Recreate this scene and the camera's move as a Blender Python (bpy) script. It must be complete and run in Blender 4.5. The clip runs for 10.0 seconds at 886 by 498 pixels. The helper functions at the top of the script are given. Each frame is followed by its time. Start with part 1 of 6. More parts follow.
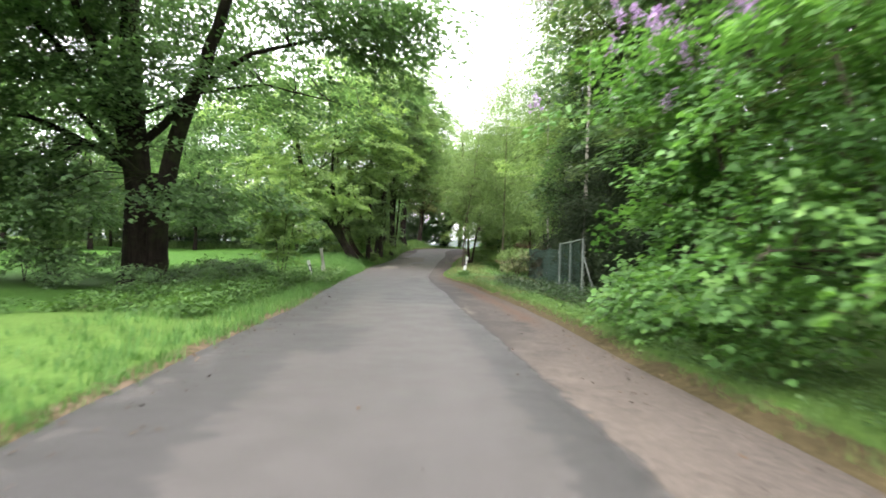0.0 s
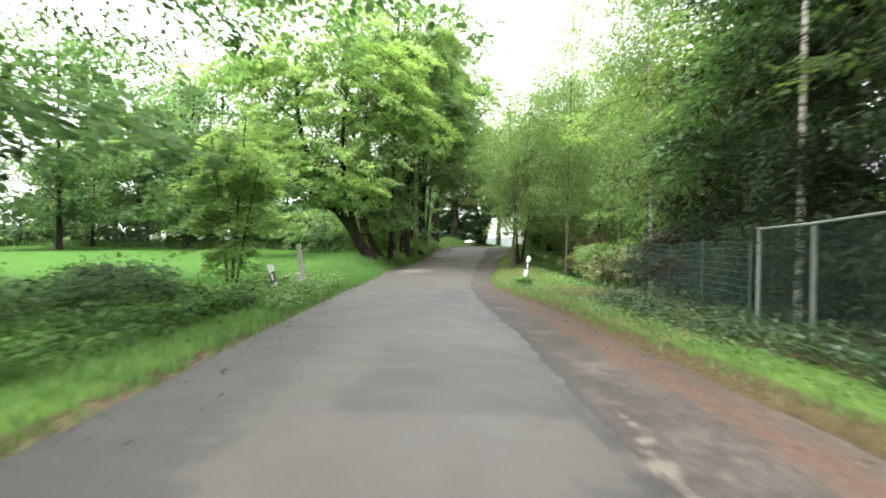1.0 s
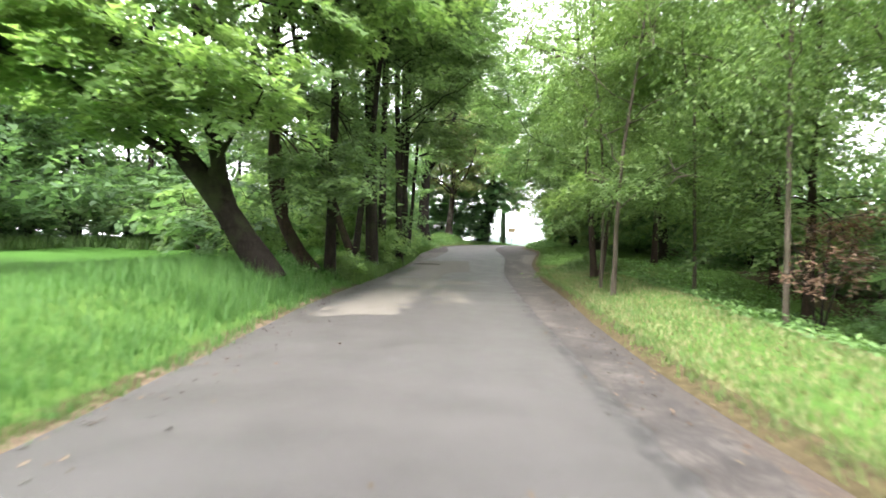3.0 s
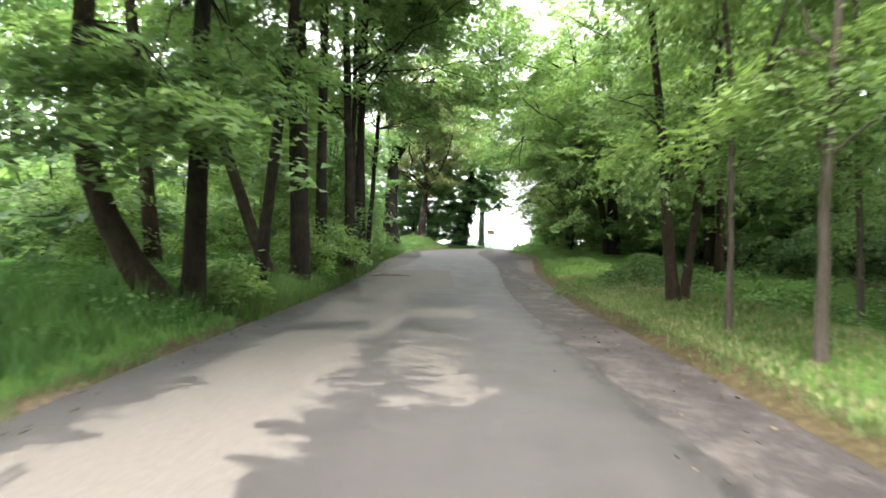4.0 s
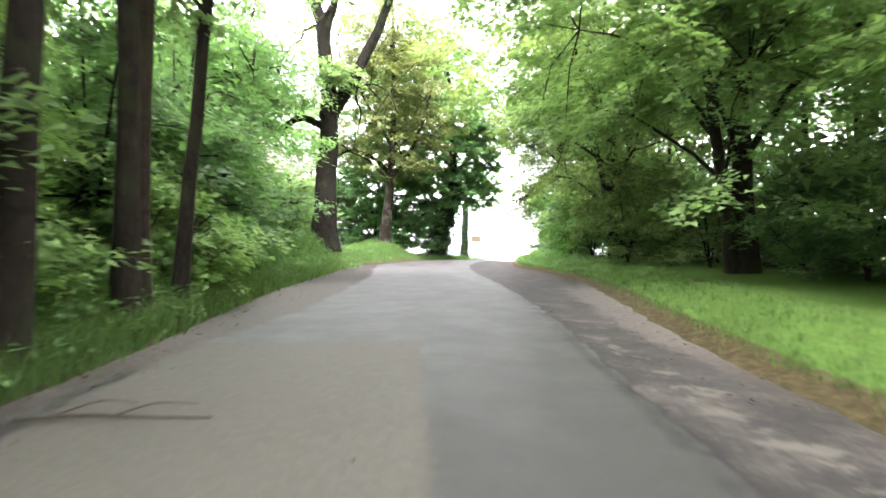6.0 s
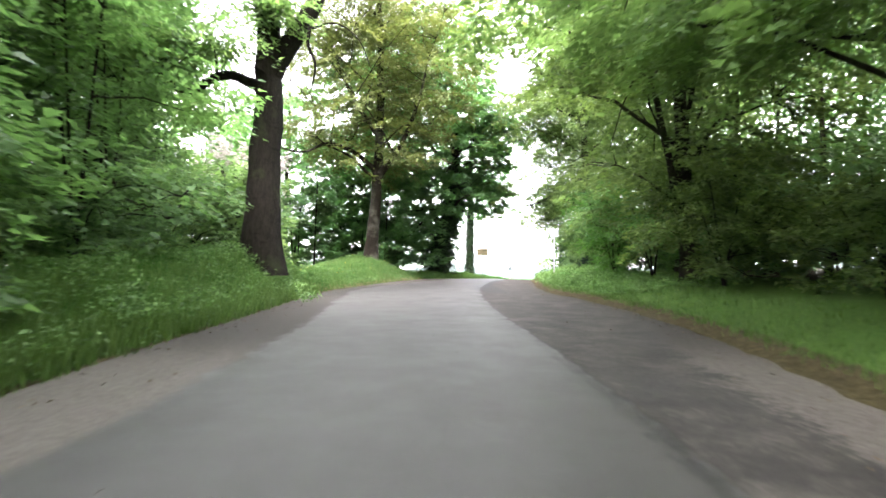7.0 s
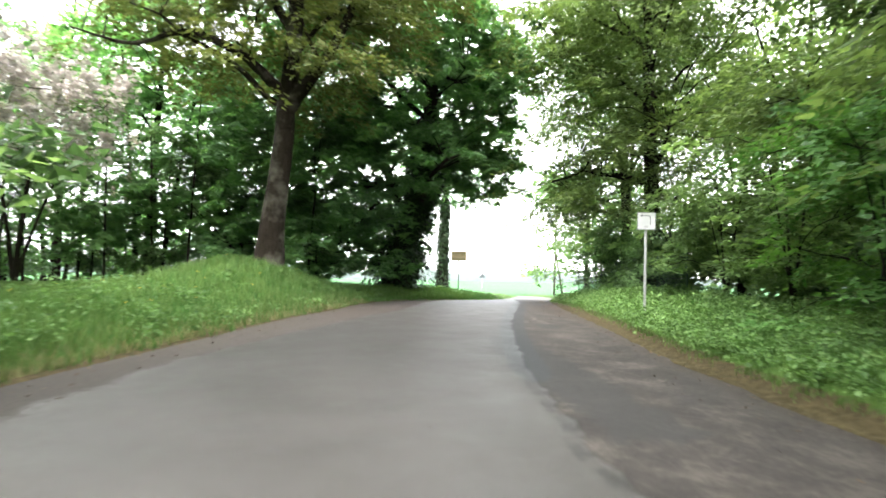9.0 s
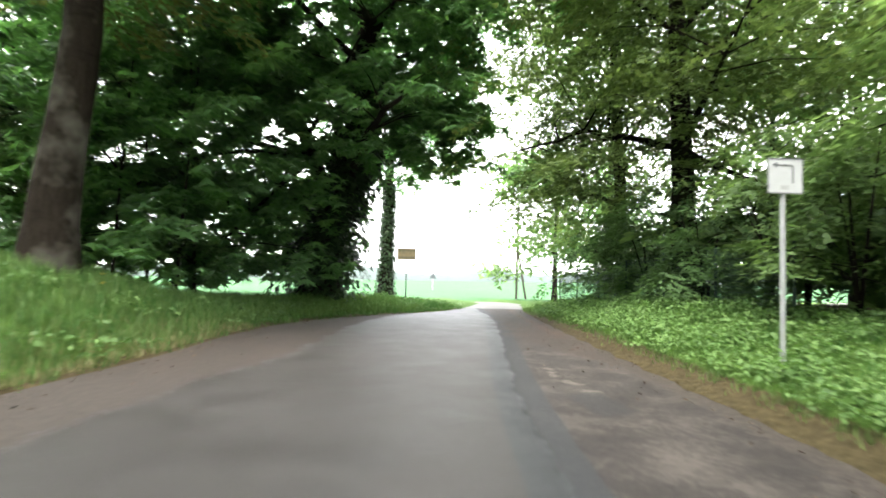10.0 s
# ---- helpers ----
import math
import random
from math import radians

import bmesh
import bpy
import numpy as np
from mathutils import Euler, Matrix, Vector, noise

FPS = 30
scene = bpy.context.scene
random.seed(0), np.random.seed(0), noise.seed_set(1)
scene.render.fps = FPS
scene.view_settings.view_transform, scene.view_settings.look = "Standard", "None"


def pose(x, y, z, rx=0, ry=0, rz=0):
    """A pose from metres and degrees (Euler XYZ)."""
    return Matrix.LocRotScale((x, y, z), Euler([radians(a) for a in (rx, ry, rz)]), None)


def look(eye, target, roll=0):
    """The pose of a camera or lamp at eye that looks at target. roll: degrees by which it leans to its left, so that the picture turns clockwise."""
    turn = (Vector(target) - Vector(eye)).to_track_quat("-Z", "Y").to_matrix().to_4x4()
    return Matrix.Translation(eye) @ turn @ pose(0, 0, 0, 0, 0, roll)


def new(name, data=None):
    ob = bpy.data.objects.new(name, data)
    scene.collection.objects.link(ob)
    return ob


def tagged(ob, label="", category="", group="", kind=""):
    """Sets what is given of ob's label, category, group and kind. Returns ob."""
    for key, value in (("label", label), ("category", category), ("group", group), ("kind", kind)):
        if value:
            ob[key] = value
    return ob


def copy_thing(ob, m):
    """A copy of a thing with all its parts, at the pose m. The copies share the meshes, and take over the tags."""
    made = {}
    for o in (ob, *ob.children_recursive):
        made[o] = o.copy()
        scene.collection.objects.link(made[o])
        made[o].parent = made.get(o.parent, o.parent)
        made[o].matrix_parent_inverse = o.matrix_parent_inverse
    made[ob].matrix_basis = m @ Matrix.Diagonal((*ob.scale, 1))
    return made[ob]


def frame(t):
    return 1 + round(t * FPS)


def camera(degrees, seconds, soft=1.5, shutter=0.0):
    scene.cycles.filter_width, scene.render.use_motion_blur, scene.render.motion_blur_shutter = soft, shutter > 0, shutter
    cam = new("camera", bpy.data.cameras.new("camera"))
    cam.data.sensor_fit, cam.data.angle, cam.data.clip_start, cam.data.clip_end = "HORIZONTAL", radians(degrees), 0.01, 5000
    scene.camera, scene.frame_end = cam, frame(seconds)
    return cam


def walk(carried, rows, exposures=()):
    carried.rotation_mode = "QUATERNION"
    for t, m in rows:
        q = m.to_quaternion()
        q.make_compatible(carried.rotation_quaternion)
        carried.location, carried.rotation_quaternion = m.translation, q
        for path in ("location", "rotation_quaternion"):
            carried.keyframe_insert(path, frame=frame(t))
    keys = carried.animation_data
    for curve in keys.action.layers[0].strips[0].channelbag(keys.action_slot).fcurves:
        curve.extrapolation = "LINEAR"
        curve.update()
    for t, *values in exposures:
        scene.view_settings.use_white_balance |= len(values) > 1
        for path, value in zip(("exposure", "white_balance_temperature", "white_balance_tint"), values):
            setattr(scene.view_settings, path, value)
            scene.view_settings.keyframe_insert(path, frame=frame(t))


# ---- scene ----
cam = camera(73.1, 10.0, soft=1.7, shutter=0.3)
PATH = [
    (0, (0.052, -0.002, 1.232), (0.053, 1.998, 1.231), 1.5),
    (0.5, (-0.173, 4.931, 1.17), (-0.258, 6.929, 1.166), 1.2),
    (1, (-0.525, 10.549, 1.124), (-0.635, 12.546, 1.116), 1.1),
    (1.5, (-0.909, 15.94, 1.1), (-1.024, 17.936, 1.09), 1.8),
    (2, (-1.299, 21.538, 1.024), (-1.405, 23.535, 1.014), 1.8),
    (2.5, (-1.692, 26.688, 0.986), (-1.789, 28.686, 0.976), 1.4),
    (2.7, (-1.828, 28.594, 0.981), (-1.921, 30.592, 0.971), 1.0),
    (3.8, (-2.291, 38.345, 0.952), (-2.284, 40.345, 0.961), 0.7),
    (4, (-2.268, 40.011, 0.938), (-2.248, 42.011, 0.948), 0.4),
    (4.5, (-2.2, 44.088, 0.962), (-2.15, 46.088, 0.978), -0.0),
    (5, (-2.185, 48.326, 1.04), (-2.11, 50.325, 1.062), 0.0),
    (5.5, (-2.084, 52.278, 1.08), (-1.989, 54.275, 1.113), 0.4),
    (5.7, (-2.036, 53.838, 1.102), (-1.934, 55.835, 1.137), 0.5),
    (7, (-1.31, 64.35, 1.526), (-1.22, 66.347, 1.611), -0.3),
    (7.5, (-1.327, 68.234, 1.696), (-1.229, 70.229, 1.798), 0.6),
    (8, (-1.299, 72.185, 1.897), (-1.185, 74.179, 2.005), 1.0),
    (8.5, (-1.107, 75.858, 2.009), (-0.962, 77.85, 2.113), 1.1),
    (9, (-0.792, 79.65, 2.098), (-0.569, 81.635, 2.194), 1.3),
    (9.5, (-0.33, 83.14, 2.201), (-0.025, 85.115, 2.298), 1.2),
    (10, (0.278, 86.81, 2.287), (0.67, 88.769, 2.384), 1.0),
]
# the camera's own exposure opens under the trees and closes towards the open ends
EXPOSURES = [(0.0, 2.4, 6500, 15), (0.7, 2.58, 6550, 12), (1.5, 2.8, 6550, 11), (2.5, 3.08, 6400, 14), (4.0, 3.25, 6350, 17), (4.7, 3.65, 6350, 19), (5.5, 4.05, 6350, 20),
             (7.0, 3.6, 6300, 18), (8.0, 3.25, 6400, 14), (9.0, 3.12, 6450, 11), (10.0, 2.98, 6500, 11)]
walk(cam, [(t, look(eye, target, roll)) for t, eye, target, roll in PATH], EXPOSURES)


# ---- light ----
SUN_UP, SUN_TURN = 58.0, 200.0
world = bpy.data.worlds.new("overcast_sky")
scene.world = world
world.use_nodes = True
wn = world.node_tree.nodes
wl = world.node_tree.links
wn.clear()
sky = wn.new("ShaderNodeTexSky")
sky.sky_type = 'NISHITA'
sky.sun_disc = False
sky.sun_elevation, sky.sun_rotation = radians(SUN_UP), radians(SUN_TURN)
sky.dust_density, sky.air_density = 4.0, 1.0
cloud = wn.new("ShaderNodeMix")
cloud.data_type = 'RGBA'
cloud.inputs[0].default_value = 0.85
cloud.inputs[7].default_value = (11.5, 11.7, 11.9, 1)
back = wn.new("ShaderNodeBackground")
back.inputs[1].default_value = 0.1
wout = wn.new("ShaderNodeOutputWorld")
wl.new(sky.outputs[0], cloud.inputs[6])
# a thin bright overcast, somewhat brighter overhead than at the horizon
where_up = wn.new("ShaderNodeTexCoord")
parts_of = wn.new("ShaderNodeSeparateXYZ")
gain = wn.new("ShaderNodeMapRange")
gain.inputs[3].default_value, gain.inputs[4].default_value = 0.78, 1.4
dome = wn.new("ShaderNodeVectorMath")
dome.operation = 'SCALE'
wl.new(where_up.outputs["Generated"], parts_of.inputs[0])
wl.new(parts_of.outputs[2], gain.inputs[0])
wl.new(cloud.outputs[2], dome.inputs[0])
wl.new(gain.outputs[0], dome.inputs["Scale"])
wl.new(dome.outputs[0], back.inputs[0])
wl.new(back.outputs[0], wout.inputs[0])
sun = new("sun", bpy.data.lights.new("sun", 'SUN'))
sun.data.energy, sun.data.angle, sun.data.color = 1.2, radians(25), (1.0, 0.96, 0.9)
sun.matrix_world = pose(0, 0, 60, 90 - SUN_UP, 0, 180 - SUN_TURN)

# ---- lines of the plan: metres along the road, then the value ----
ROAD_Z = [(-30, 0.05), (0, -0.02), (10, -0.13), (20, -0.2), (30, -0.27), (40, -0.3), (46, -0.26), (54, -0.14), (60, 0.1), (66, 0.38), (72, 0.64), (80, 0.86), (88, 1.07), (95, 1.24),
          (100, 1.27), (104, 1.19), (110, 1.03), (115, 0.97), (120, 0.95), (126, 0.92), (160, 0.75), (400, 0.2), (1400, -3.0)]
ROAD_L = [(-30, -2.0), (0, -2.5), (9, -3.1), (14, -3.35), (20, -3.85), (27, -4.4), (36, -4.95), (45, -5.5), (50, -5.45), (57, -5.15), (62, -4.9), (69, -5.0), (75, -4.75),
          (82, -4.7), (85, -4.5), (89, -3.6), (93, -2.6), (95, -1.95), (98, -1.3), (101, -0.3), (103, 0.8), (105.2, 2.2), (107.5, 3.8), (112, 6.2), (118, 8.6)]
ROAD_R = [(-30, 3.3), (0, 3.0), (7, 2.75), (13, 2.6), (18, 2.2), (21, 1.85), (25, 1.5), (30, 0.62), (36, 0.25), (42, 0.5), (48, 0.95), (53, 1.12), (58, 1.45), (62, 1.75), (68, 2.6), (74, 3.45), (80, 3.75),
          (85, 3.6), (88, 3.85), (92, 4.5), (97, 5.3), (104, 6.8), (110, 8.4), (118, 11.0)]
SEAM = [(-30, 2.0), (0, 1.5), (7, 1.1), (11, 0.8), (16, 0.4), (20, 0.15), (24, -0.2), (28, -0.5), (45, -0.57), (52, -0.45), (58, -0.24), (66, 0.32), (78, 0.45), (82, 0.64), (87, 1.15), (92, 2.1), (97, 3.4), (100, 4.2), (118, 8.0)]
BANK_L = [(-30, 0.1), (0, 0.08), (22, 0.0), (32, 0.15), (40, 0.55), (50, 0.58), (62, 0.52), (72, 0.65), (81, 0.7), (86, 0.42), (90, 0.36), (95, 0.36), (101, 0.36), (107, 0.36), (114, 0.25), (124, 0.0), (1400, 0.0)]
BANK_R = [(-30, 0.05), (0, 0.02), (30, 0.04), (50, 0.15), (70, 0.15), (85, 0.3), (95, 0.4), (108, 0.25), (120, 0.0), (1400, 0.0)]
MOUND = (-4.3, 96.5, 0.76, 2.0)  # the grassy hump round the tree on the bank
OAK_RISE = (-6.0, 80.7, 0.34, 1.7)  # the bank lifted round the foot of the oak


def smooth_table(table, y):
    """Value of a plan line at y, eased from knot to knot."""
    xs = np.array([a for a, b in table], float)
    vs = np.array([b for a, b in table], float)
    slope = np.gradient(vs, xs)
    y = np.clip(np.asarray(y, float), xs[0], xs[-1])
    i = np.clip(np.searchsorted(xs, y) - 1, 0, len(xs) - 2)
    h = xs[i + 1] - xs[i]
    u = (y - xs[i]) / h
    return ((2 * u**3 - 3 * u**2 + 1) * vs[i] + (u**3 - 2 * u**2 + u) * h * slope[i] + (-2 * u**3 + 3 * u**2) * vs[i + 1] + (u**3 - u**2) * h * slope[i + 1])


def ease(a):
    a = np.clip(a, 0, 1)
    return a * a * (3 - 2 * a)


def road_height(x, y):
    mid = 0.5 * (smooth_table(ROAD_L, y) + smooth_table(SEAM, y))
    return smooth_table(ROAD_Z, y) - 0.006 * np.minimum(np.abs(x - mid), 4) ** 2


def ground_height(x, y):
    """Height of the ground sheet, for arrays or numbers."""
    x, y = np.asarray(x, float), np.asarray(y, float)
    yy = np.minimum(y, 1400)
    left, right = smooth_table(ROAD_L, np.minimum(yy, 118)), smooth_table(ROAD_R, np.minimum(yy, 118))
    out_l, out_r = left - x, x - right
    z = smooth_table(ROAD_Z, yy)
    near = ease((np.abs(yy - 45) - 85) / 20)
    bank = smooth_table(BANK_L, yy) * ease(out_l / (2.0 - 0.6 * ease((yy - 66) / 6) + 0.5 * ease((yy - 84) / 4))) + smooth_table(BANK_R, yy) * ease(out_r / 2.0)
    bumps = (0.05 * np.sin(x * 0.9 + 1.3 * np.sin(y * 0.35)) + 0.04 * np.sin(y * 1.1 + x * 0.4)) * ease(np.maximum(out_l, out_r) / 2.5)
    lip = 0.05 * ease(np.maximum(out_l, out_r) / 0.35) * (1 - near)
    hump = MOUND[2] * np.exp(-((x - MOUND[0]) ** 2 + (0.7 * (y - MOUND[1])) ** 2) / MOUND[3] ** 2) * ease(out_l / 1.0)
    hump = hump + OAK_RISE[2] * np.exp(-((x - OAK_RISE[0]) ** 2 + (0.6 * (y - OAK_RISE[1])) ** 2) / OAK_RISE[3] ** 2) * ease(out_l / 0.8)
    dip = 0.72 * ease((out_r - 1.8) / 3.4) * ease((y - 31) / 6) * (1 - ease((y - 48) / 9))
    inside = np.clip(np.minimum(-out_l, -out_r) / 0.3, 0, 1) * (1 - near)
    z = z - 0.1 * inside
    # far from the road the sheet eases back to an even plain
    far = ease((np.maximum(out_l, out_r) - 10) / 40)
    return z + (bank + bumps) * (1 - near) * (1 - 0.6 * far) + lip + hump - dip


def gz(x, y):
    return float(ground_height(x, y))


# ---- materials ----
def material(name):
    m = bpy.data.materials.new(name)
    m.use_nodes = True
    t = m.node_tree
    return m, t, t.nodes["Principled BSDF"]


def node(t, kind, **inputs):
    n = t.nodes.new(kind)
    for k, v in inputs.items():
        n.inputs[k.replace("_", " ")].default_value = v
    return n


def place(t, scale=(1, 1, 1)):
    c = t.nodes.new("ShaderNodeTexCoord")
    m = t.nodes.new("ShaderNodeMapping")
    m.inputs["Scale"].default_value = scale
    t.links.new(c.outputs["Object"], m.inputs["Vector"])
    return m.outputs[0]


def grain(t, where, scale, detail=4.0, rough=0.6):
    n = node(t, "ShaderNodeTexNoise", Scale=scale, Detail=detail, Roughness=rough)
    t.links.new(where, n.inputs["Vector"])
    return n.outputs[0]


def ramp(t, value, *stops):
    r = t.nodes.new("ShaderNodeValToRGB")
    e = r.color_ramp.elements
    while len(e) < len(stops):
        e.new(0.5)
    for k, (p, c) in zip(e, stops):
        k.position, k.color = p, (*c, 1)
    t.links.new(value, r.inputs[0])
    return r.outputs[0]


def blend(t, factor, a, b, mode='MIX'):
    m = t.nodes.new("ShaderNodeMix")
    m.data_type, m.blend_type = 'RGBA', mode
    for key, v in ((0, factor), (6, a), (7, b)):
        if isinstance(v, (int, float)):
            m.inputs[key].default_value = v
        elif isinstance(v, tuple):
            m.inputs[key].default_value = (*v, 1)
        else:
            t.links.new(v, m.inputs[key])
    return m.outputs[2]


def maths(t, op, a, b=0.0, clamp=False):
    m = t.nodes.new("ShaderNodeMath")
    m.operation, m.use_clamp = op, clamp
    for key, v in ((0, a), (1, b)):
        if isinstance(v, (int, float)):
            m.inputs[key].default_value = v
        else:
            t.links.new(v, m.inputs[key])
    return m.outputs[0]


def attribute(t, name):
    a = t.nodes.new("ShaderNodeAttribute")
    a.attribute_name = name
    return a.outputs["Fac"]


def bump(t, bsdf, height, strength=0.5, distance=0.02):
    b = node(t, "ShaderNodeBump", Strength=strength, Distance=distance)
    t.links.new(height, b.inputs["Height"])
    t.links.new(b.outputs[0], bsdf.inputs["Normal"])


def foliage(name, dark, mid, light, through_tint, let=0.4, rough=0.5):
    """Leaves: colour by each leaf's own tone, light passing through the blade."""
    m, t, b = material(name)
    dark, mid, light = (tuple(0.9 * k + 0.1 * (0.3 * c[0] + 0.6 * c[1] + 0.1 * c[2]) for k in c) for c in (dark, mid, light))
    tone = attribute(t, "tone")
    col = ramp(t, tone, (0.05, dark), (0.5, mid), (0.95, light))
    t.links.new(col, b.inputs["Base Color"])
    b.inputs["Roughness"].default_value = rough
    b.inputs["Specular IOR Level"].default_value = 0.2
    tr = t.nodes.new("ShaderNodeBsdfTranslucent")
    t.links.new(blend(t, 1.0, col, through_tint, 'MULTIPLY'), tr.inputs[0])
    mix = t.nodes.new("ShaderNodeMixShader")
    mix.inputs[0].default_value = let
    t.links.new(b.outputs[0], mix.inputs[1])
    t.links.new(tr.outputs[0], mix.inputs[2])
    t.links.new(mix.outputs[0], t.nodes["Material Output"].inputs[0])
    return m


def bark(name, dark, light, moss=(0.035, 0.045, 0.018), moss_much=0.3, stretch=5.0):
    m, t, b = material(name)
    w = place(t, (stretch, stretch, 0.8))
    ridges = blend(t, 0.4, grain(t, w, 3.2, 8, 0.75), grain(t, place(t, (stretch, stretch, 2.2)), 7.0, 6, 0.8))
    big = grain(t, place(t), 1.3, 3)
    col = ramp(t, ridges, (0.36, dark), (0.64, light))
    green = ramp(t, big, (0.62 - moss_much * 0.4, (0, 0, 0)), (0.72 - moss_much * 0.2, (1, 1, 1)))
    rings = ramp(t, grain(t, place(t, (0.7, 0.7, 3.6)), 1.7, 4, 0.6), (0.58, (0, 0, 0)), (0.66, (1, 1, 1)))
    col = blend(t, maths(t, 'MULTIPLY', rings, 0.55), col, dark)
    lichen = ramp(t, grain(t, place(t, (1, 1, 0.7)), 5.5, 5, 0.7), (0.6, (0, 0, 0)), (0.7, (1, 1, 1)))
    col = blend(t, maths(t, 'MULTIPLY', lichen, 0.3), col, tuple(1.8 * k for k in light))
    t.links.new(blend(t, maths(t, 'MULTIPLY', green, 0.6), col, moss), b.inputs["Base Color"])
    b.inputs["Roughness"].default_value = 0.95
    b.inputs["Specular IOR Level"].default_value = 0.08
    bump(t, b, ridges, 0.9, 0.05)
    return m


def plain(name, colour, rough=0.6, metal=0.0, vary=0.25, scale=8.0, relief=0.1):
    """A painted, metal or stone surface with grain and dirt."""
    m, t, b = material(name)
    w = place(t)
    fine, coarse = grain(t, w, scale * 6, 5), grain(t, w, scale, 4)
    low = tuple(c * (1 - vary) for c in colour)
    high = tuple(min(1, c * (1 + vary * 0.6)) for c in colour)
    col = ramp(t, coarse, (0.3, low), (0.7, high))
    t.links.new(blend(t, 0.25, col, ramp(t, fine, (0.3, low), (0.7, high))), b.inputs["Base Color"])
    b.inputs["Roughness"].default_value, b.inputs["Metallic"].default_value = rough, metal
    if relief:
        bump(t, b, fine, relief, 0.01)
    return m


LEAF_MAPLE = foliage("leaf_maple", (0.062, 0.106, 0.04), (0.132, 0.22, 0.078), (0.22, 0.35, 0.122), (1.2, 1.25, 0.78), 0.56)
# a darker copy of the leaf green, with shade put into the colour
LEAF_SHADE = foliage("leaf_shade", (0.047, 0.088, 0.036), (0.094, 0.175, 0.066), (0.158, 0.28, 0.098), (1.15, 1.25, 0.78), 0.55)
LEAF_FRESH = foliage("leaf_fresh", (0.098, 0.172, 0.053), (0.19, 0.31, 0.1), (0.305, 0.45, 0.155), (1.2, 1.25, 0.72), 0.58)
LEAF_LILAC = foliage("leaf_lilac", (0.044, 0.108, 0.028), (0.09, 0.215, 0.05), (0.165, 0.33, 0.07), (1.0, 1.15, 0.55), 0.45, 0.42)
LEAF_BIRCH = foliage("leaf_birch", (0.072, 0.128, 0.04), (0.14, 0.222, 0.072), (0.23, 0.33, 0.115), (1.1, 1.2, 0.65), 0.5)
LEAF_CHESTNUT = foliage("leaf_chestnut", (0.066, 0.138, 0.056), (0.13, 0.265, 0.102), (0.205, 0.38, 0.142), (1.1, 1.3, 0.65), 0.55, 0.4)
LEAF_IVY = foliage("leaf_ivy", (0.014, 0.032, 0.012), (0.03, 0.064, 0.022), (0.06, 0.11, 0.038), (1.0, 1.1, 0.6), 0.25, 0.35)
# nettle green made darker: the linden's shade is put into the leaf colour
LEAF_NETTLE = foliage("leaf_nettle", (0.026, 0.06, 0.015), (0.055, 0.125, 0.028), (0.1, 0.2, 0.045), (1, 1.1, 0.5), 0.4, 0.6)
LEAF_LITTER = foliage("leaf_litter", (0.02, 0.014, 0.009), (0.07, 0.045, 0.026), (0.17, 0.12, 0.07), (1, 0.8, 0.5), 0.1, 0.8)
LEAF_BUDDING = foliage("leaf_budding", (0.075, 0.1, 0.03), (0.145, 0.18, 0.055), (0.225, 0.255, 0.095), (1.1, 1.1, 0.6), 0.4)
LEAF_BEECH = foliage("leaf_beech", (0.06, 0.1, 0.033), (0.125, 0.19, 0.062), (0.215, 0.3, 0.095), (1.15, 1.2, 0.7), 0.55)
LEAF_COPPER = foliage("leaf_copper", (0.06, 0.035, 0.022), (0.13, 0.078, 0.048), (0.21, 0.15, 0.095), (1.1, 0.9, 0.6), 0.3)
LEAF_NEEDLE = foliage("leaf_needle", (0.009, 0.018, 0.008), (0.021, 0.037, 0.015), (0.042, 0.065, 0.025), (1, 1, 0.6), 0.15, 0.9)
LEAF_THUJA = foliage("leaf_thuja", (0.016, 0.018, 0.009), (0.036, 0.034, 0.017), (0.062, 0.056, 0.028), (1, 0.9, 0.6), 0.15, 0.7)
LEAF_PALE = foliage("leaf_pale", (0.07, 0.11, 0.04), (0.15, 0.185, 0.075), (0.3, 0.29, 0.16), (1.1, 1.1, 0.7), 0.35)
PETAL_LILAC = foliage("petal_lilac", (0.27, 0.16, 0.33), (0.45, 0.3, 0.52), (0.64, 0.48, 0.68), (1, 0.9, 1), 0.3)
PETAL_HAWTHORN = foliage("petal_hawthorn", (0.36, 0.32, 0.3), (0.56, 0.51, 0.48), (0.78, 0.74, 0.7), (1, 0.95, 0.9), 0.3)
PETAL_CANDLE = foliage("petal_candle", (0.460, 0.414, 0.299), (0.690, 0.632, 0.483), (0.862, 0.828, 0.690), (1, 0.95, 0.8), 0.3)
PETAL_YELLOW = foliage("petal_yellow", (0.5, 0.36, 0.02), (0.7, 0.52, 0.03), (0.8, 0.65, 0.06), (1, 0.9, 0.4), 0.3)
GRASS = foliage("grass_blades", (0.045, 0.09, 0.022), (0.09, 0.168, 0.04), (0.16, 0.255, 0.072), (1.1, 1.15, 0.7), 0.4, 0.55)
GRASS_LUSH = foliage("grass_lush", (0.03, 0.084, 0.017), (0.064, 0.16, 0.031), (0.118, 0.24, 0.058), (1.05, 1.15, 0.7), 0.4, 0.6)
GRASS_DRY = foliage("grass_cut", (0.095, 0.112, 0.038), (0.19, 0.19, 0.078), (0.32, 0.3, 0.15), (1.1, 1.1, 0.7), 0.3, 0.7)
HERB = foliage("herb_leaves", (0.05, 0.105, 0.03), (0.105, 0.205, 0.056), (0.18, 0.31, 0.09), (1.05, 1.15, 0.72), 0.38)
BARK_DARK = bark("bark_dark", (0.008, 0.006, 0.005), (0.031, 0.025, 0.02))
BARK_BROWN = bark("bark_brown", (0.013, 0.009, 0.007), (0.05, 0.036, 0.027), moss_much=0.25)
